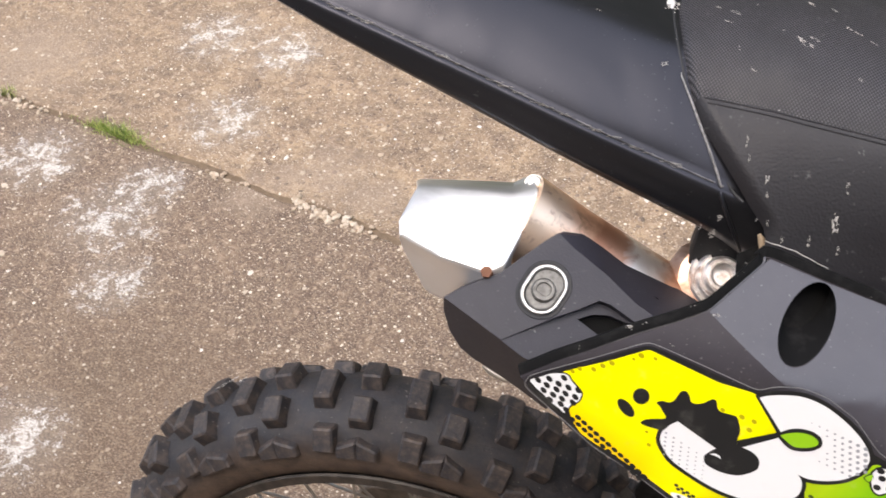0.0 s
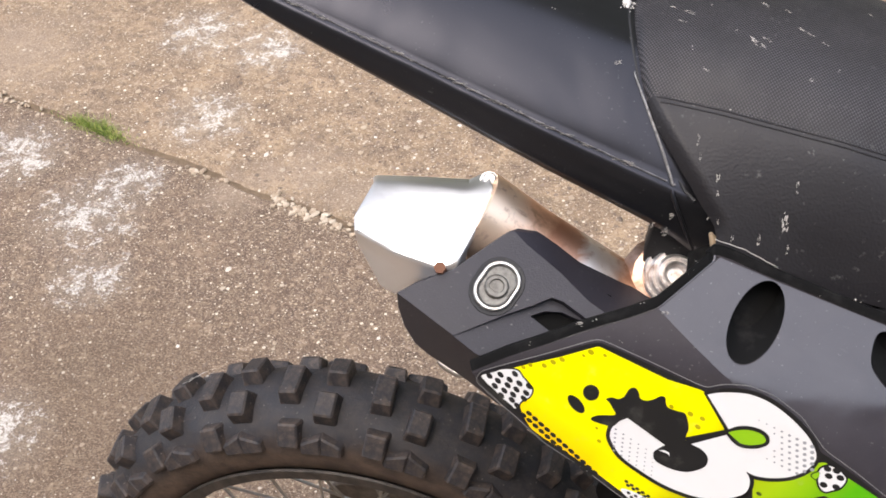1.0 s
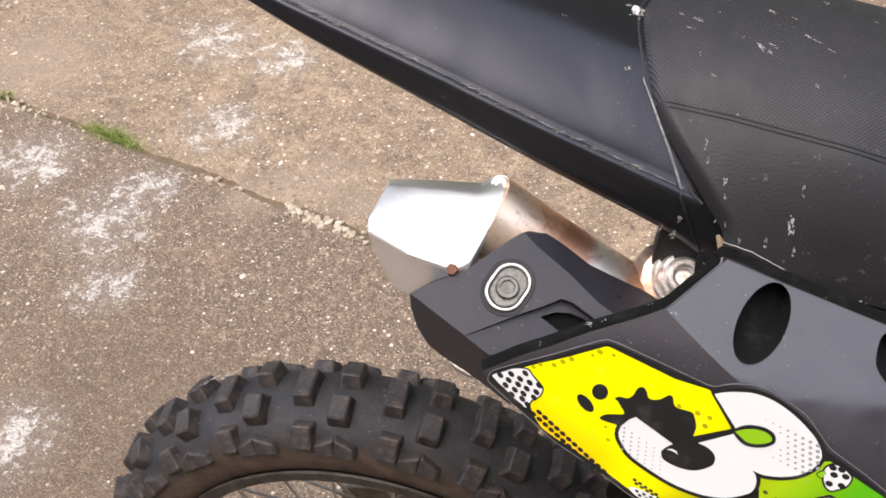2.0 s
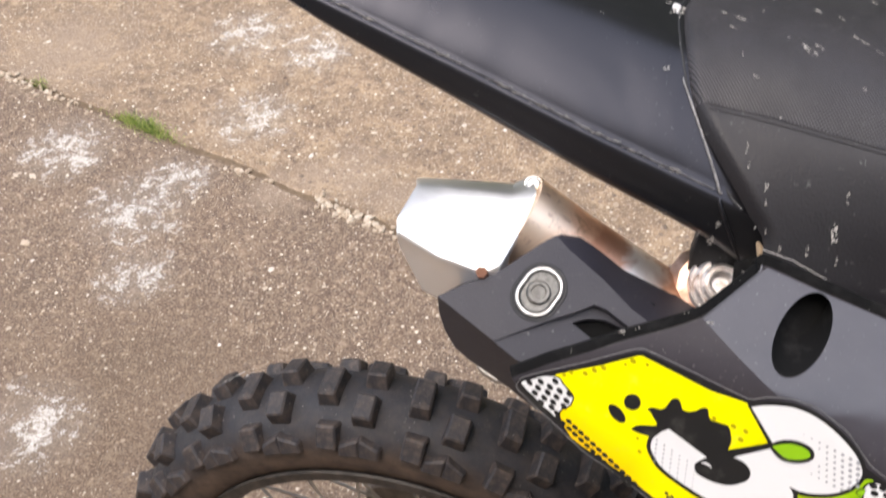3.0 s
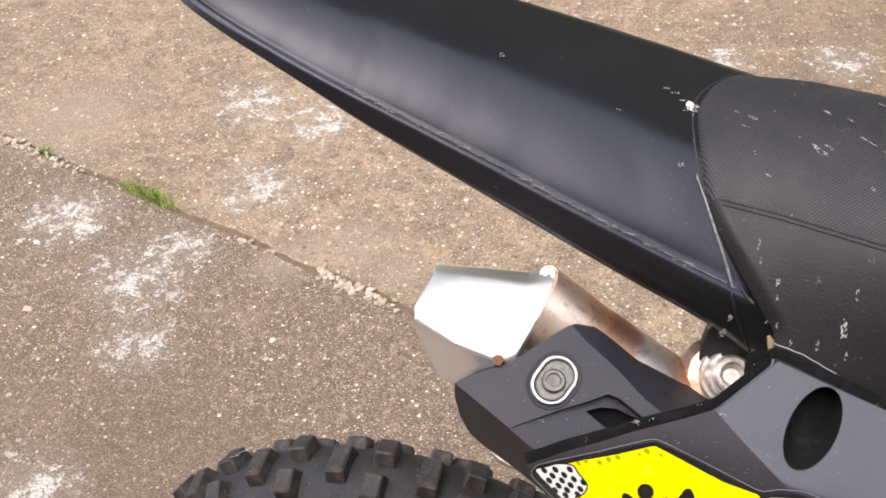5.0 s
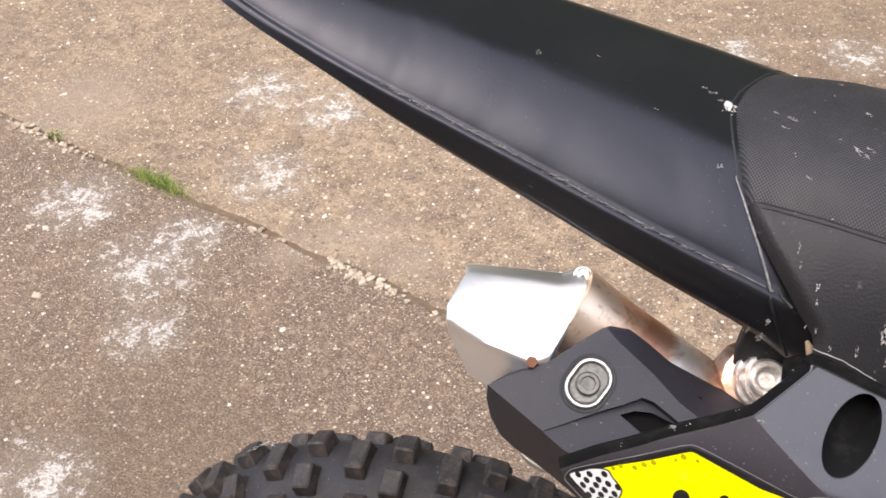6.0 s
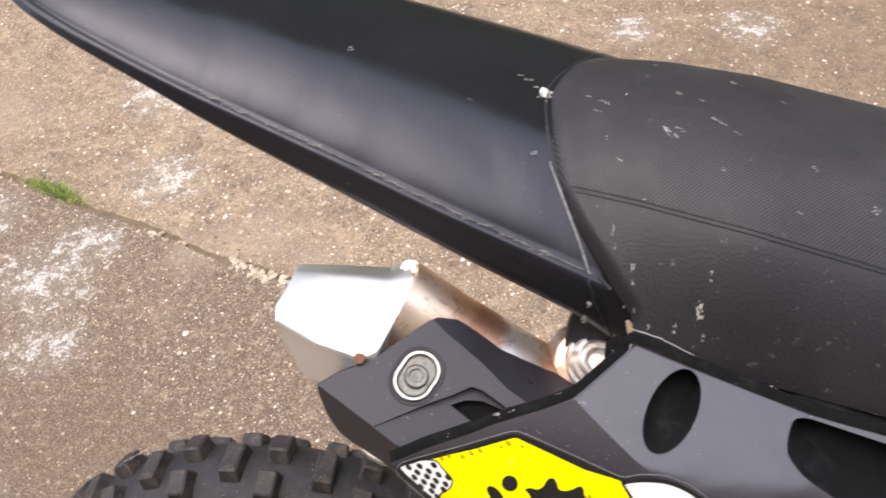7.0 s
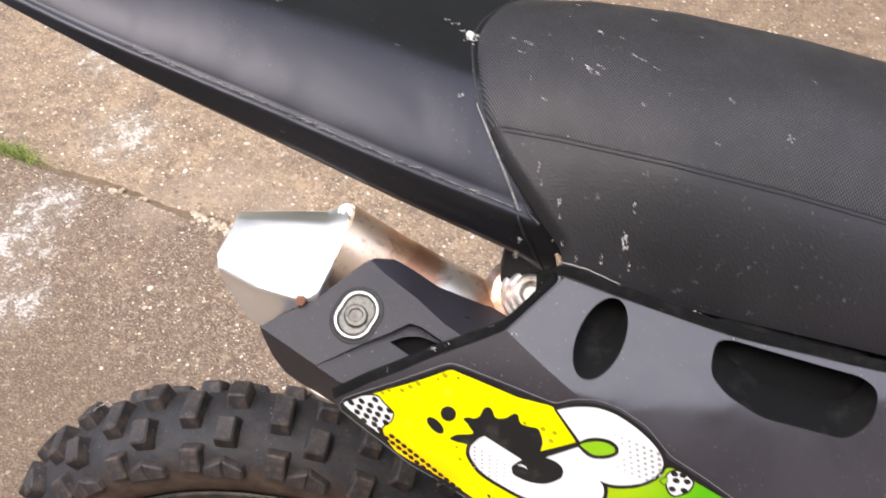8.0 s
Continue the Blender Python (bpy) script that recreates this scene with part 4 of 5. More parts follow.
decal("lime_spot", [(66, -12), (68, -10), (70, -9.6), (70, -12), (68.6, -14)], M["print_green"], 6, 1)
ovals("halftone_dots", [(33 + 4.4 * i + 0.5 * j, 17.5 - 1.7 * i - 3.5 * j, 0.35 + 0.13 * i) for i in range(8) for j in range(7) if (33 + 4.4 * i - 31) ** 2 + (17.5 - 1.7 * i - 3.5 * j - 6) ** 2 > 130 and 17.5 - 1.7 * i - 3.5 * j > -13 + abs(i - 5) * 1.2], 1.0, 0.85, -0.4, M["print_grey"], 5)
ovals("halftone_dots", [(-46 + 4.6 * i, 1.0 - 2.7 * j - 2.5 * i, 0.75 - 0.07 * i) for i in range(6) for j in range(6) if 1.0 - 2.7 * j - 2.5 * i > -2 - 0.62 * (-46 + 4.6 * i + 49) * 0.9 - 12], 1.0, 0.8, -0.4, M["print_grey"], 5)
ovals("arrow_dots", [(77 + 5.2 * i + 0.8 * j, -35.5 - 1.7 * i - 3.6 * j, 0.4 + 0.1 * i) for i in range(9) for j in range(6) if i + j > 1], 1.1, 0.8, -0.5, M["print_grey"], 5)
ovals("lime_dots", [(11, -40), (17, -43), (24, -46), (31, -49), (7, -43.4), (13, -47), (20, -50), (27, -52.6), (34, -55), (2, -40.4), (39, -28), (43, -36), (50, -39), (56, -42.4), (62, -46), (46, -31.6), (59, -50), (-8, -41), (-1, -44), (6, -47.4)], 1.75, 1.05, -0.5, M["print_leaf"], 3)
ovals("yellow_dots", [(-64, 46, 1.3), (-68, 43.4, 0.7), (-56, 45, 0.8), (-85, 37.4, 1.2), (-80, 39.6, 1.2), (-90, 34.6, 1.1), (-98, 34, 1.0), (-102, 32, 1.0), (-16, 19, 1.0), (-5, 16, 1.2), (0, 8.6, 1.2), (2, 14, 1.1), (-55, -8, 0.9), (-57, 0, 0.7)], 1.5, 1.1, -0.6, M["print_shade"], 2)

# silencer -----------------------------------------------------------
silencer = tagged(new("silencer"), "heat-stained exhaust silencer with polished end cap")
silencer.parent = bike
A, B = Vector((0.150, -0.1015, 0.9092)), Vector((0.262, -0.1015, 0.8285))
part("body", tube([A.lerp(B, i / 24) for i in range(25)], [0.0275 + 0.0022 * max(0.0, 1 - i / 7) for i in range(25)], 40), M["rusty"], silencer)


def ring_points(c, normal, r, squash=1.0, power=2.0, n=32):
    """A rounded-square ring of points round a centre."""
    nn = Vector(normal).normalized()
    side = nn.cross(Vector((0, 0, 1))).normalized()
    up = side.cross(nn)
    out = []
    for i in range(n):
        t = 2 * math.pi * i / n
        c1, s1 = math.cos(t), math.sin(t)
        k = (abs(c1) ** power + abs(s1) ** power) ** (-1 / power)
        out.append(Vector(c) + (side * c1 + up * s1 * squash) * r * k)
    return out


def loop_ring(corners, steps=5, keep=0.86):
    """A closed ring through corner points, with flat sides and slightly rounded corners."""
    n = len(corners)
    out = []
    for i in range(n):
        a, b = Vector(corners[i]), Vector(corners[(i + 1) % n])
        out += [a.lerp(b, (1 - keep) / 2 + keep * j / (steps - 1)) for j in range(steps)]
    return out


# cross-sections from the clamp to the mouth, each from the back over the top and down the near side
REAR = [(0.1575, -0.084, 0.9300), (0.1650, -0.100, 0.9315), (0.1605, -0.122, 0.9235), (0.1510, -0.147, 0.9120), (0.148, -0.154, 0.895), (0.146, -0.140, 0.872), (0.147, -0.100, 0.868), (0.152, -0.076, 0.895)]
NECK = [(0.1470, -0.085, 0.9232), (0.1490, -0.100, 0.9265), (0.1470, -0.124, 0.9195), (0.1415, -0.151, 0.9065), (0.138, -0.153, 0.893), (0.137, -0.140, 0.869), (0.139, -0.100, 0.864), (0.143, -0.075, 0.888)]
MIDDLE = [(0.115, -0.084, 0.9205), (0.119, -0.100, 0.9270), (0.115, -0.127, 0.9205), (0.110, -0.1450, 0.9095), (0.112, -0.1420, 0.893), (0.120, -0.1480, 0.870), (0.124, -0.100, 0.860), (0.116, -0.074, 0.882)]
MOUTH = [(0.0870, -0.085, 0.9190), (0.0914, -0.100, 0.9270), (0.0848, -0.128, 0.9215), (0.0860, -0.1355, 0.9150), (0.0865, -0.1325, 0.9000), (0.1030, -0.1440, 0.8735), (0.108, -0.100, 0.860), (0.092, -0.074, 0.882)]


def shrunk(ring_pts, k, push):
    c = sum((Vector(p) for p in ring_pts), Vector()) / len(ring_pts)
    return [c + (Vector(p) - c) * k + Vector(push) for p in ring_pts]


cap_rings = [loop_ring(r) for r in (shrunk(REAR, 0.8, (0.002, 0, -0.001)), REAR, NECK, MIDDLE, MOUTH, shrunk(MOUTH, 0.94, (-0.0035, 0, 0)), shrunk(MOUTH, 0.84, (-0.002, 0, 0)), shrunk(MOUTH, 0.72, (0.010, 0, 0)))]
part("end_cap", capped(cap_rings), M["chrome"], silencer, "polished alloy end cap", smooth=28, bevel=0.0016)
boss = Vector((0.1605, -0.0905, 0.9275))
out = Vector((0.15, -0.45, 0.85)).normalized()
part("strap_lug", tube([boss - out * 0.010, boss - out * 0.002, boss + out * 0.0005], [0.0072, 0.0066, 0.0058], 16), M["chrome"], silencer, "polished lug")
part("strap_bolt", tube([boss, boss + out * 0.0025, boss + out * 0.0035], [0.0044, 0.0044, 0.0034], 14), M["zinc"], silencer, "shiny bolt head")
nut = Vector((0.1408, -0.1500, 0.9045))
part("rusty_nut", tube([nut, nut + Vector((0, -0.004, 0.006))], 0.0037, 6), M["rust"], silencer, "rusty brown nut")


COVER_UP = Vector((0.179, -0.517, 0.837)).normalized()


def on_cover(u, v, d):
    """A place on the flat face of the heat shield by x and y, d below it."""
    z = 0.8976 - ((u - 0.1716) * COVER_UP.x + (v + 0.1566) * COVER_UP.y) / COVER_UP.z
    return Vector((u, v, z)) - COVER_UP * d


top_edge = [(0.1174, -0.1695), (0.1295, -0.1611), (0.1482, -0.1504), (0.157, -0.142), (0.1721, -0.1283), (0.1772, -0.1240), (0.1808, -0.1222)]
ridge = [(0.1893, -0.1276), (0.2114, -0.1378), (0.2299, -0.1486), (0.2425, -0.1532), (0.268, -0.1625)]
foot = [(0.248, -0.182), (0.205, -0.192), (0.1681, -0.1891), (0.1519, -0.1830)]
rear_edge = [(0.1915, -0.1180, 0.9120), (0.2064, -0.1136, 0.8996), (0.2195, -0.1176, 0.8898), (0.2437, -0.1285, 0.8780), (0.2638, -0.1355, 0.8706)]
chin = [(0.1143, -0.160, 0.8790), (0.1162, -0.157, 0.8580), (0.1225, -0.158, 0.8440), (0.1315, -0.160, 0.8366), (0.1428, -0.163, 0.8321), (0.1571, -0.168, 0.8261), (0.180, -0.180, 0.820)]
bm = bmesh.new()
te = [bm.verts.new(on_cover(u, v, 0)) for u, v in top_edge]
rd = [bm.verts.new(on_cover(u, v, 0)) for u, v in ridge]
ft = [bm.verts.new(on_cover(u, v, 0)) for u, v in foot]
re = [bm.verts.new(c) for c in rear_edge]
ch = [bm.verts.new(c) for c in chin]
keel = bm.verts.new((0.1552, -0.180, 0.8615))
bm.faces.new(te + rd + ft)
for i in range(4):
    bm.faces.new((rd[i], re[i], re[i + 1], rd[i + 1]))
bm.faces.new((te[6], re[0], rd[0]))
for f in ((te[0], ft[3], ch[1], ch[0]), (ft[3], keel, ch[2], ch[1]), (keel, ch[4], ch[3], ch[2]), (keel, ch[5], ch[4]), (ft[3], ft[2], keel), (ft[2], ch[6], ch[5], keel), (ft[2], ft[1], ch[6])):
    bm.faces.new(f)
skin = bmesh.ops.extrude_face_region(bm, geom=list(bm.faces), use_keep_orig=True)
bmesh.ops.translate(bm, vec=(0.007, 0.020, -0.010), verts=[v for v in skin["geom"] if isinstance(v, bmesh.types.BMVert)])
bmesh.ops.recalc_face_normals(bm, faces=bm.faces)
cover = part("heat_shield", bm, M["cover"], silencer, "black plastic heat shield")
step = [(0.1540, -0.1835), (0.1830, -0.1661), (0.1972, -0.1584), (0.2082, -0.1517), (0.2151, -0.1523), (0.2384, -0.1613), (0.262, -0.175), (0.262, -0.22), (0.17, -0.22)]
hole = [(0.1972, -0.1628), (0.2057, -0.1584), (0.2157, -0.1566), (0.2313, -0.1591), (0.2266, -0.1624), (0.2123, -0.1691)]


def sunk(outline, depth, ramp=0.0):
    """A cutter from above the face down to depth, deeper towards the front where ramp is given."""
    def place(u, v, d):
        return on_cover(u, v, -0.02 if d == 0 else depth + ramp * max(0.0, min(1.0, (u - 0.155) / 0.045)))
    return slab(outline, place, 1)


cut(cover, [sunk(step, 0.0008, 0.0062), sunk(hole, 0.060)])
b = cover.modifiers.new("bevel", "BEVEL")
b.width, b.segments, b.limit_method, b.angle_limit = 0.0028, 3, "ANGLE", radians(22)
for p in cover.data.polygons:
    p.use_smooth = True
cover.data.set_sharp_from_angle(angle=radians(30))


def disc_stack(name, centre, axis, steps, mat, parent, label="", n=32):
    """A turned part from (distance along the axis, radius) steps."""
    c, a = Vector(centre), Vector(axis).normalized()
    return part(name, capped([ring_points(c + a * d, a, r, n=n) for d, r in steps]), mat, parent, label, smooth=25)


# added dark plate below the shield, so its hole looks shaded
shade_plate = [(0.165, -0.150), (0.185, -0.130), (0.245, -0.140), (0.25, -0.170), (0.19, -0.180)]
part("shield_shade_plate", slab(shade_plate, lambda u, v, d: on_cover(u, v, 0.014 + d), 0.002), M["pit"], silencer, "added dark plate giving the shield hole its shade")


def stadium(c, d, r, half, rise, n=28):
    """A ring with two round ends on the shield's face, long along d, raised by rise."""
    c, d = Vector(c), Vector(d)
    side = COVER_UP.cross(d)
    out = []
    for i in range(n):
        t = 2 * math.pi * (i + 0.5) / n
        out.append(c + d * (math.sin(t) * r + math.copysign(half, math.sin(t))) + side * math.cos(t) * r + COVER_UP * rise)
    return out


slot_dir = Vector((0.48, 0.88, 0.44))
slot_dir = (slot_dir - COVER_UP * slot_dir.dot(COVER_UP)).normalized()
bolt_at = on_cover(0.1752, -0.1532, 0)
part("washer_well", capped([stadium(bolt_at, slot_dir, r, 0.0038, h) for r, h in ((0.0150, 0.0002), (0.0146, 0.0006), (0.0138, 0.0006), (0.0132, 0.0003))]), M["dark"], silencer, "dark moulded well round the washer", smooth=30)
part("washer", capped([stadium(bolt_at, slot_dir, r, 0.0036, h) for r, h in ((0.0122, 0.0004), (0.0122, 0.0020), (0.0117, 0.0025), (0.0106, 0.0025), (0.0100, 0.0012))]), M["zinc"], silencer, "bright rim of an oval washer", smooth=30)
part("washer_dish", capped([stadium(bolt_at, slot_dir, r, 0.0036, h) for r, h in ((0.0102, 0.0010), (0.0096, 0.0021), (0.0088, 0.0016), (0.0080, 0.0016))]), M["dull"], silencer, "dull grey cupped washer", smooth=30)
head_at = bolt_at - slot_dir * 0.0008
disc_stack("bolt", head_at, COVER_UP, [(0.0, 0.0074), (0.0030, 0.0074), (0.0040, 0.0064), (0.0040, 0.0046), (0.0024, 0.0042)], M["dull"], silencer, "steel socket bolt")
disc_stack("bolt_socket", head_at, COVER_UP, [(0.0008, 0.0034), (0.0030, 0.0034)], M["dull"], silencer, "grey hex socket", 6)
crest = [Vector((0.1365, -0.1585, 0.8300)), Vector((0.1425, -0.1600, 0.8262)), Vector((0.1500, -0.1620, 0.8238)), Vector((0.1575, -0.1640, 0.8235))]
part("inner_bracket", tube(crest, [0.0012, 0.0026, 0.0024, 0.001], 10), M["steel"], silencer, "dull metal bracket edge")

# exhaust joint in front of the silencer
joint_at, joint_up = (0.275, -0.098, 0.866), (0.10, -0.62, 0.78)
disc_stack("pipe_flange", joint_at, joint_up, [(-0.034, 0.025), (-0.008, 0.0290), (-0.002, 0.0285), (0.004, 0.0225), (0.0065, 0.013)], M["copper"], silencer, "copper-brown pipe flange", 14)
disc_stack("pipe_collar", Vector(joint_at) + Vector((0.004, 0, 0.002)), joint_up, [(0.002, 0.0200), (0.006, 0.0204), (0.0078, 0.0192), (0.0060, 0.0172), (0.0105, 0.0166), (0.012, 0.0152), (0.0100, 0.0132), (0.0145, 0.0124), (0.016, 0.0110), (0.0138, 0.0090), (0.0165, 0.0078), (0.0150, 0.0060), (0.006, 0.0052)], M["collar"], silencer, "ribbed grey steel collar with rust")
part("link_pipe", tube([(0.248, -0.105, 0.838), (0.266, -0.104, 0.838), (0.285, -0.098, 0.845), (0.33, -0.07, 0.80), (0.42, -0.03, 0.70)], 0.019, 20), M["copper"], silencer, "rust-brown link pipe")

# black tab under the fender
tab = [(0.258, 0.855), (0.259, 0.889), (0.263, 0.912), (0.281, 0.915), (0.300, 0.905), (0.304, 0.890), (0.298, 0.876), (0.287, 0.855)]
part("fender_tab", slab(tab, lambda u, v, d: (u, -0.096 + d, v), 0.012), M["dark"], bike, "black mounting tab", bevel=0.0015)

# raised lip of the fender along the seat, and down its corner
lip = []
for i in range(40):
    y = -0.054 - 0.047 * i / 39
    x = ease(y, [(-0.1007, 0.2722), (-0.0965, 0.2698), (-0.0864, 0.2627), (-0.0756, 0.2552), (-0.0657, 0.2488), (-0.0556, 0.2425)])
    p = Vector((x, y, fender_z(x, y)))
    n = Vector((fender_z(x - 0.001, y) - fender_z(x + 0.001, y), fender_z(x, y - 0.001) - fender_z(x, y + 0.001), 0.002)).normalized()
    lip.append(p + n * 0.0036)

fold = [(0.2724, -0.1050, 0.9455), (0.2728, -0.1075, 0.9435), (0.2773, -0.1082, 0.9311), (0.2823, -0.1088, 0.9184), (0.2881, -0.1088, 0.9032)]
part("fender_fold", tube(fold, [0.0008, 0.0011, 0.0012, 0.0012, 0.0007], 10), M["fender"], fender, "folded black corner edge", smooth=80)
part("fender_lip", tube(lip, [0.0003 + 0.0005 * min(1, i / 14) for i in range(len(lip))], 8), M["lip"], fender, "raised worn lip", smooth=80)


# pale flecks and scratches -------------------------------------------
def fleck(parent, at, normal, along_dir, length, width, seed):
    """A small ragged worn spot lying on a surface."""
    r = random.Random(seed)
    nn = Vector(normal).normalized()
    u = Vector(along_dir)
    u = (u - nn * u.dot(nn)).normalized()
    v = nn.cross(u)
    bm = bmesh.new()
    pieces = 2 if length < 0.0035 else 16
    for q in range(pieces):
        k0 = r.uniform(0.10, 0.38) if pieces > 2 else r.uniform(0.3, 0.6)
        mid = Vector(at) + (u * r.uniform(-0.42, 0.42) * length + v * r.uniform(-0.5, 0.5) * width)
        vs = []
        for i in range(9):
            t = 2 * math.pi * i / 9
            k = r.uniform(0.3, 1.0) * k0
            vs.append(bm.verts.new(mid + u * math.cos(t) * length * k / 2 + v * math.sin(t) * width * k / 2 + nn * 0.0004))
        top = bm.verts.new(mid + nn * 0.0006)
        for i in range(9):
            bm.faces.new((vs[i], vs[(i + 1) % 9], top))
    bmesh.ops.recalc_face_normals(bm, faces=bm.faces)
    return part("worn_spot", bm, M["worn"], parent, smooth=0, kind="stuff")


def seat_spot(u, x):
    """A place on the seat skin and its normal, by u and the distance forward."""
    lo, hi = 0.0, 1.0
    for _ in range(30):
        mid = (lo + hi) / 2
        lo, hi = (mid, hi) if seat_point(mid, u)[0] < x else (lo, mid)
    p = Vector(seat_point(lo, u))
    a, b = Vector(seat_point(lo + 0.01, u)) - p, Vector(seat_point(lo, u + 0.01)) - p
    nn = a.cross(b).normalized()
    return p, nn if nn.z > 0 else -nn


for i, (u, x, length, width) in enumerate([(-0.86, 0.338, 0.013, 0.0042), (-0.93, 0.341, 0.006, 0.0018), (-0.80, 0.297, 0.006, 0.0022), (-0.84, 0.298, 0.004, 0.0016), (-0.93, 0.324, 0.008, 0.0015), (-0.76, 0.342, 0.008, 0.0016),
                                          (-0.70, 0.284, 0.008, 0.0014), (-0.75, 0.286, 0.005, 0.0012), (-0.95, 0.309, 0.005, 0.0015), (-0.90, 0.300, 0.004, 0.0016), (-0.88, 0.288, 0.003, 0.002)]):
    p, nn = seat_spot(u, x)
    fleck(seat, p, nn, (0.05, 0.4, 1), length, width, i)
for i, (u, x, length, width) in enumerate([(-0.42, 0.434, 0.0045, 0.004), (-0.12, 0.272, 0.008, 0.002), (0.0, 0.316, 0.006, 0.002), (-0.15, 0.341, 0.012, 0.0015), (-0.60, 0.300, 0.003, 0.003), (-0.3, 0.398, 0.005, 0.0018),
                                          (0.12, 0.296, 0.002, 0.002), (0.06, 0.290, 0.002, 0.0015), (-0.25, 0.318, 0.007, 0.002), (-0.22, 0.30, 0.003, 0.002), (-0.05, 0.285, 0.002, 0.002), (-0.33, 0.36, 0.003, 0.0016), (0.2, 0.35, 0.004, 0.0015),
                                          (-0.08, 0.262, 0.004, 0.002), (-0.19, 0.268, 0.006, 0.0012), (-0.35, 0.275, 0.003, 0.003), (-0.45, 0.284, 0.005, 0.0015), (-0.02, 0.33, 0.005, 0.0012), (-0.2, 0.352, 0.006, 0.001), (0.1, 0.38, 0.004, 0.001), (-0.4, 0.345, 0.004, 0.002), (-0.5, 0.39, 0.004, 0.0012), (-0.28, 0.312, 0.012, 0.003), (0.28, 0.30, 0.004, 0.001), (-0.1, 0.45, 0.004, 0.0012)]):
    p, nn = seat_spot(u, x)
    fleck(seat, p, nn, (1, -0.6, 0), length, width, 40 + i)


def fender_spot(x, y):
    z = fender_z
    nn = Vector((z(x - 0.002, y) - z(x + 0.002, y), z(x, y - 0.002) - z(x, y + 0.002), 0.004)).normalized()
    return Vector((x, y, z(x, y))) + nn * 0.0030, nn


for i, (x, y, length, width) in enumerate([(0.115, -0.018, 0.0035, 0.0035), (0.216, 0.008, 0.005, 0.0018), (0.222, 0.006, 0.007, 0.002), (0.227, 0.001, 0.005, 0.002), (0.190, -0.03, 0.003, 0.002), (0.232, -0.052, 0.006, 0.0025), (0.15, 0.0, 0.002, 0.0015)]):
    p, nn = fender_spot(x, y)
    fleck(fender, p, nn, (1, 0.4, 0), length, width, 80 + i)
for i in range(46):
    x = 0.03 + 0.235 * random.random()
    y = -fender_half(x) + 0.0002 + 0.0012 * random.random()
    p, nn = fender_spot(x, y)
    fleck(fender, p + nn * 0.0003, nn, (1, 0.2, -0.36), random.uniform(0.003, 0.012), random.uniform(0.0005, 0.0011), 120 + i)
# thin bead on the rim crease, coloured pale as its highlight
bead = []
for i in range(80):
    x = 0.02 + 0.248 * i / 79
    p, nn = fender_spot(x, -fender_half(x) + 0.0010)
    bead.append(p + nn * 0.0001)
part("rim_bead", tube(bead, [0.0001 + 0.0004 * min(1, i / 30) for i in range(80)], 6), M["bead"], fender, "rim crease with its pale highlight in the colour", smooth=80)
part("chipped_corner", tube([(0.2318, 0.003, 1.0045), (0.2330, -0.001, 1.0050), (0.2340, -0.006, 1.0038)], [0.0012, 0.0030, 0.0012], 10), M["chip"], fender, "white chipped corner")
p, nn = fender_spot(0.2318, -0.005)
fleck(fender, p + Vector((0.0015, 0, 0)), nn, (0.2, 1, 0), 0.013, 0.008, 91)
fleck(fender, p + Vector((0.0025, 0.001, 0.0002)), nn, (0.2, 1, 0), 0.009, 0.007, 94)
for i, (x, z) in enumerate([(0.252, 0.899), (0.246, 0.898), (0.218, 0.889), (0.210, 0.887), (0.275, 0.912), (0.29, 0.925), (0.315, 0.923), (0.36, 0.906), (0.405, 0.890), (0.43, 0.884), (0.262, 0.9155), (0.284, 0.9226), (0.287, 0.9232), (0.236, 0.9072), (0.228, 0.905), (0.200, 0.8945), (0.335, 0.918), (0.382, 0.9015), (0.386, 0.900)]):
    near = Vector((x, panel_face(x, z), z))
    fleck(panel, near, (0.1, -0.6, 0.8), (1, 0, -0.3), random.uniform(0.002, 0.005), random.uniform(0.001, 0.0025), 200 + i)
for i, (x, y, z) in enumerate([(0.262, -0.108, 0.921), (0.271, -0.109, 0.918), (0.273, -0.109, 0.930)]):
    fleck(fender, (x, y - 0.001, z), (0, -1, 0.1), (0.6, 0, 1), 0.005, 0.003, 300 + i)

part("foam_scrap", tube([Vector((0.2967, -0.11599999999999999, 0.9248)), Vector((0.2997, -0.118, 0.9188)), Vector((0.3045, -0.121, 0.9196))], [0.0012, 0.0034, 0.0010], 7), M["foam"], seat, "torn tan seat foam", smooth=0)
for i, at in enumerate(((0.2707, -0.104, 0.9105), (0.2677, -0.104, 0.917))):
    fleck(fender, at, (0, -1, 0.1), (0.7, 0, 0.6), 0.006, 0.0045, 330 + i)

# wheel --------------------------------------------------------------
R = 0.293
wheel = tagged(new("rear_wheel"), "knobbly rear wheel with black rim and steel spokes")
wheel.parent = bike
wheel.location = (0, 0.007, R)
prof = []
for i in range(25):
    a = math.pi * (i / 24) - math.pi / 2
    y = 0.048 * math.sin(a)
    prof.append((0.236 + 0.046 * max(0.0, math.cos(a)) ** 0.75, y))
prof = [(0.206, -0.030), (0.2165, -0.0405)] + prof[1:-1] + [(0.2165, 0.0405), (0.206, 0.030)]
part("tyre", revolve(prof, 120), M["sidewall"], wheel, "black rubber tyre with brown dried mud on its sidewall")
rim = [(0.2155, -0.0450), (0.2165, -0.0425), (0.207, -0.036), (0.199, -0.020), (0.196, 0.0), (0.199, 0.020), (0.207, 0.036), (0.2165, 0.0425), (0.2155, 0.0450),
       (0.2035, 0.0440), (0.196, 0.034), (0.190, 0.022), (0.187, 0.0), (0.190, -0.022), (0.196, -0.034), (0.2035, -0.0440)]
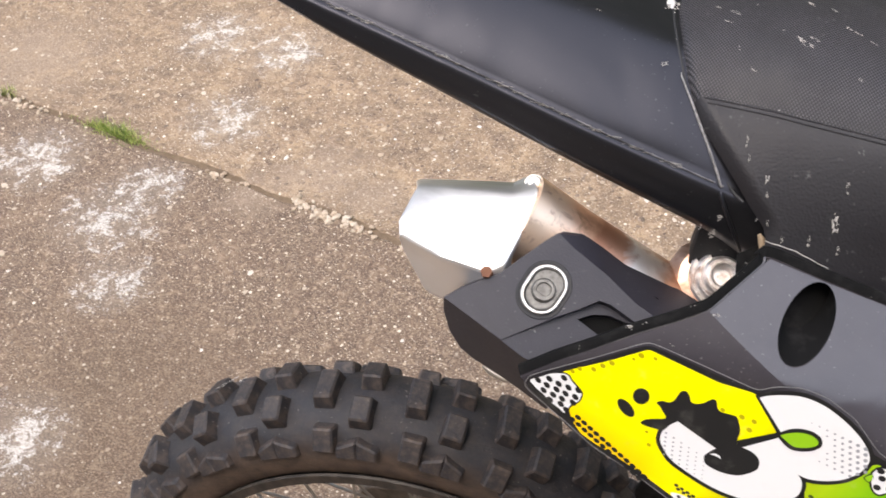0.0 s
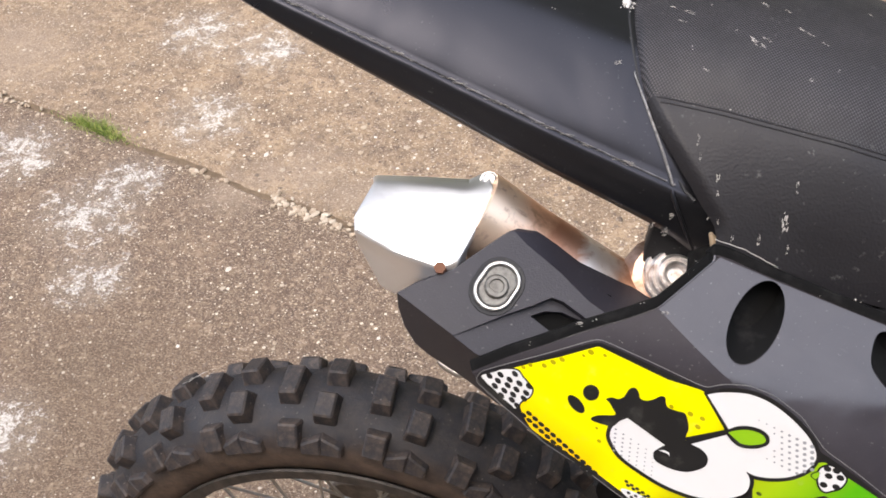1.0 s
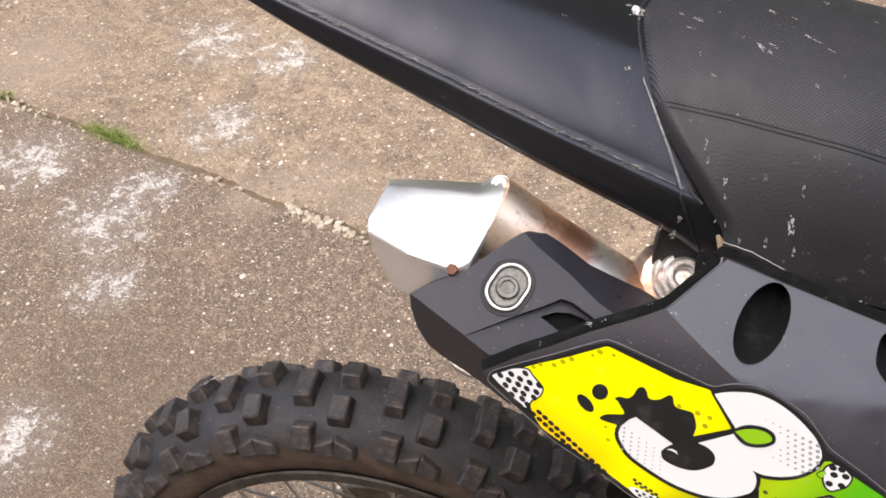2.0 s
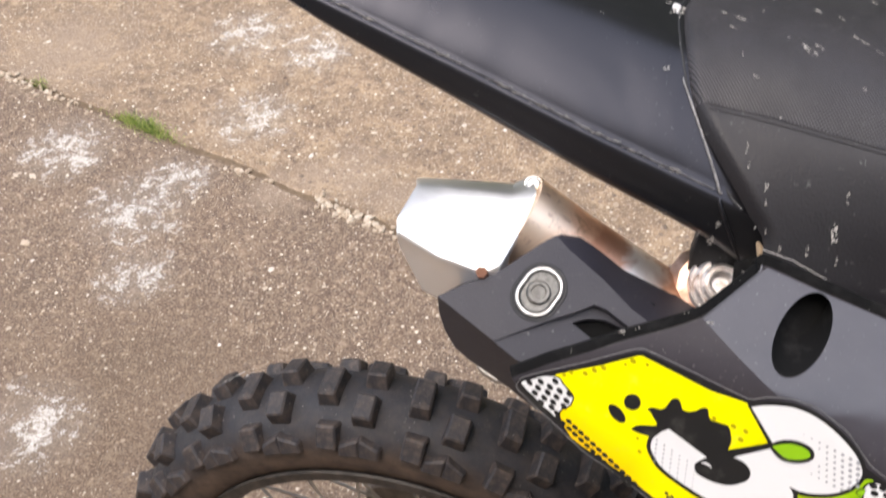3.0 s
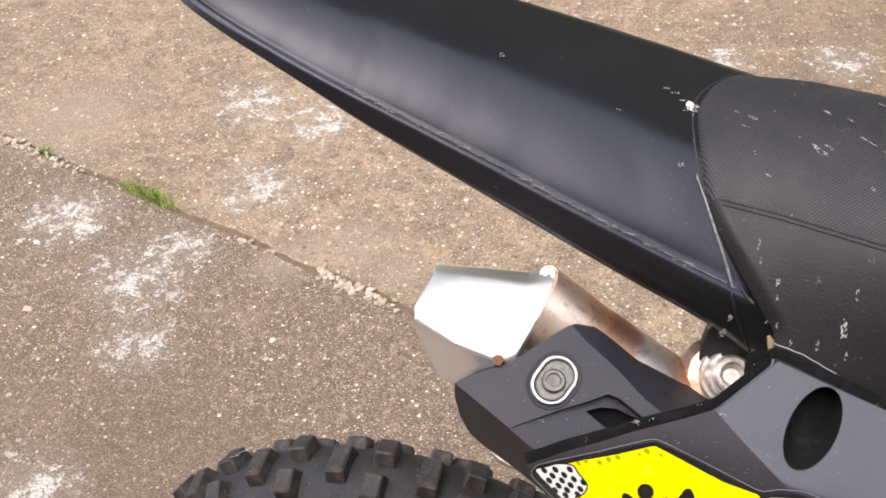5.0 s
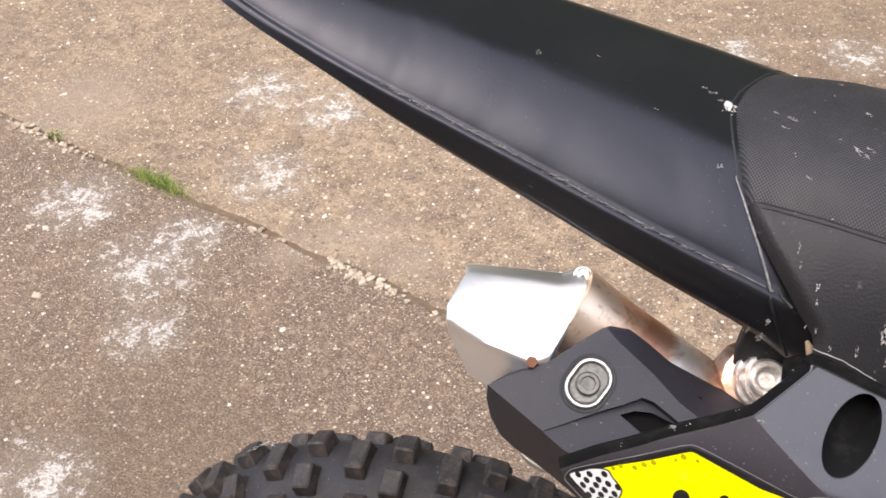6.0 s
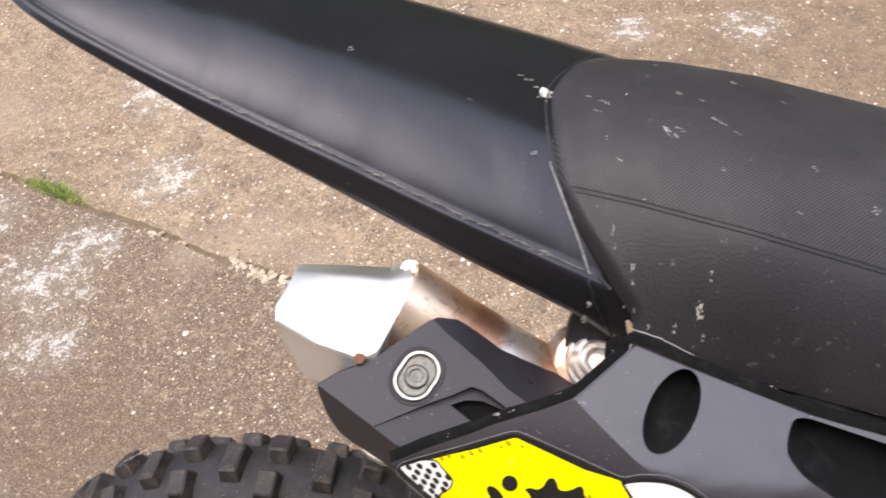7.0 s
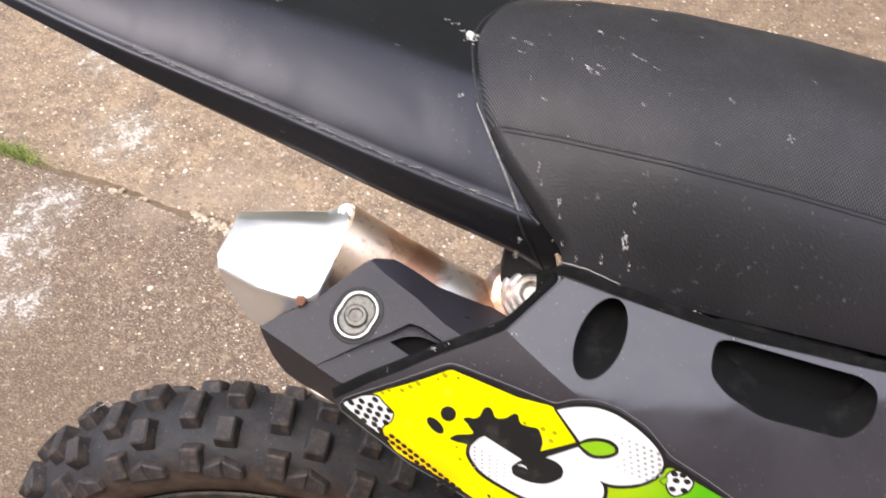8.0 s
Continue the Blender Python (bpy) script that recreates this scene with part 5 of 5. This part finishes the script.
part("rim", revolve(rim, 120), M["rim"], wheel, "scuffed black rim")


def knob_mesh(name, sx, sy, h, notch=0.0):
    """A tread block with tapered sides; notch slants its inner end."""
    bm = bmesh.new()
    bmesh.ops.create_cube(bm, size=1)
    for v in bm.verts:
        k = 0.86 if v.co.z > 0 else 1.10
        slant = abs(notch) * (0.5 + math.copysign(1, notch) * v.co.x) if v.co.y > 0 else 0.0
        v.co = (v.co.x * sx * k, v.co.y * sy * k - slant * sy, v.co.z * h)
    bmesh.ops.bevel(bm, geom=[e for e in bm.edges if e.verts[0].co.z > 0 or e.verts[1].co.z > 0], offset=0.0016, segments=1, affect="EDGES")
    return mesh_of(bm, name, M["muddy" if name == "side_knob" else "tyre"], 0)


# per period: a wide middle block with a side block under it, then a pair of blocks with a notched pair of side blocks
PERIODS = 21
MIDDLE_KNOB = knob_mesh("knob", 0.0205, 0.038, 0.022)
PAIR_KNOB = knob_mesh("knob", 0.0215, 0.028, 0.022)
SIDE_KNOB = knob_mesh("side_knob", 0.022, 0.026, 0.017)
WEDGE = [knob_mesh("side_knob", 0.022, 0.021, 0.014, 0.36 * q) for q in (-1, 1)]
kinds = [(MIDDLE_KNOB, 0.2826, 0.002, 0, 0.0), (PAIR_KNOB, 0.2808, -0.0200, 17, 0.44), (PAIR_KNOB, 0.2808, 0.0200, -17, 0.47),
         (SIDE_KNOB, 0.2655, -0.0400, 56, 0.04), (SIDE_KNOB, 0.2655, 0.0400, -56, 0.04),
         (WEDGE[0], 0.2595, -0.0440, 68, 0.30), (WEDGE[1], 0.2595, -0.0440, 68, 0.545), (WEDGE[0], 0.2595, 0.0440, -68, 0.30), (WEDGE[1], 0.2595, 0.0440, -68, 0.545)]
for i in range(PERIODS):
    for me, rad, y, tilt, shift in kinds:
        a = 2 * math.pi * (i + shift - 0.52) / PERIODS
        ob = new(me.name.split(".")[0], me)
        ob.parent = wheel
        ob.matrix_basis = Matrix.Rotation(a, 4, "Y") @ pose(0, y, rad, tilt, 0, random.uniform(-3, 3)) @ Matrix.Diagonal((1, -1 if y > 0 and me in WEDGE else 1, 1, 1))

for i, (a, y, length) in enumerate([(-31.6, 0.019, 0.026), (-27.5, 0.017, 0.008)]):
    d = Vector((math.sin(radians(a)), 0, math.cos(radians(a))))
    fleck(wheel, d * 0.2925 + Vector((0, y, 0)), d + Vector((0, 0.3, 0)), (math.cos(radians(a)), 0.4, -math.sin(radians(a))), length, 0.007, 400 + i)

hub = [(0.026, -0.055), (0.026, -0.045), (0.018, -0.035), (0.018, 0.035), (0.026, 0.045), (0.026, 0.055), (0.010, 0.055), (0.010, -0.055)]
part("hub", revolve(hub, 40), M["stained"], wheel, "mud-stained grey cast hub")
sp = tube([(0, 0, 0), (0, 0, 1)], 0.0017, 6)
spoke_me = mesh_of(sp, "spoke", M["steel"])
for i in range(36):
    side = 1 if i % 2 else -1
    a = 2 * math.pi * i / 36
    b = a + (0.62 if (i // 2) % 2 else -0.62)
    p = Vector((0.025 * math.cos(b), side * 0.048, 0.025 * math.sin(b)))
    q = Vector((0.196 * math.cos(a), side * 0.006, 0.196 * math.sin(a)))
    ob = new("spoke", spoke_me)
    ob.parent = wheel
    ob.matrix_basis = Matrix.Translation(p) @ (q - p).to_track_quat("Z", "Y").to_matrix().to_4x4() @ Matrix.Diagonal((1, 1, (q - p).length, 1))

# swingarm and brake disc seen through the spokes ----------------------
for sign in (-1, 1):
    arm = [(-0.066, 0.275), (-0.055, 0.262), (0.02, 0.258), (0.42, 0.33), (0.42, 0.38), (0.03, 0.318), (-0.05, 0.315), (-0.066, 0.303)]
    part("swingarm", slab(round_path(arm, 0.01), lambda u, v, d, q=sign: (u, q * 0.098 - 0.014 + d, v), 0.028), M["stained"], bike, "mud-stained alloy swingarm", bevel=0.003)
bm = tube([(0, -0.12, R), (0, 0.12, R)], 0.0085, 16)
part("axle", bm, M["steel"], bike, "steel axle")
disc = revolve([(0.10, -0.064), (0.10, -0.061), (0.070, -0.061), (0.070, -0.064)], 60)
part("brake_disc", disc, M["steel"], wheel, "steel brake disc")

# frame tubes hidden behind the bodywork
for sign in (-1, 1):
    part("subframe_rail", tube([(0.40, sign * 0.045, 0.62), (0.46, sign * 0.05, 0.82), (0.40, sign * 0.05, 0.87), (0.33, sign * 0.045, 0.895)], 0.011, 12), M["dark"], bike, "black frame tube")
    part("frame_tube", tube([(0.42, sign * 0.06, 0.30), (0.44, sign * 0.075, 0.45), (0.50, sign * 0.06, 0.70), (0.60, sign * 0.04, 0.83)], 0.015, 12), M["dark"], bike, "black frame tube")
part("seat_base", slab([(0.31, -0.09), (0.70, -0.11), (0.70, 0.11), (0.31, 0.09)], lambda u, v, d: (u, v, ease(u, LOW) + 0.004 + d), 0.006), M["pit"], seat, "black seat base")
part("shock_absorber", tube([(0.30, 0, 0.36), (0.43, 0, 0.68)], 0.028, 20), M["pit"], bike, "dark shock absorber")
flap = [(0.236, 0.575), (0.262, 0.505), (0.305, 0.440), (0.42, 0.41), (0.46, 0.60), (0.44, 0.78), (0.30, 0.72)]
part("mud_flap", slab(round_path(flap, 0.01), lambda u, v, d: (u, -0.062 + d, v), 0.004), M["pit"], bike, "black inner mud flap", bevel=0.001)
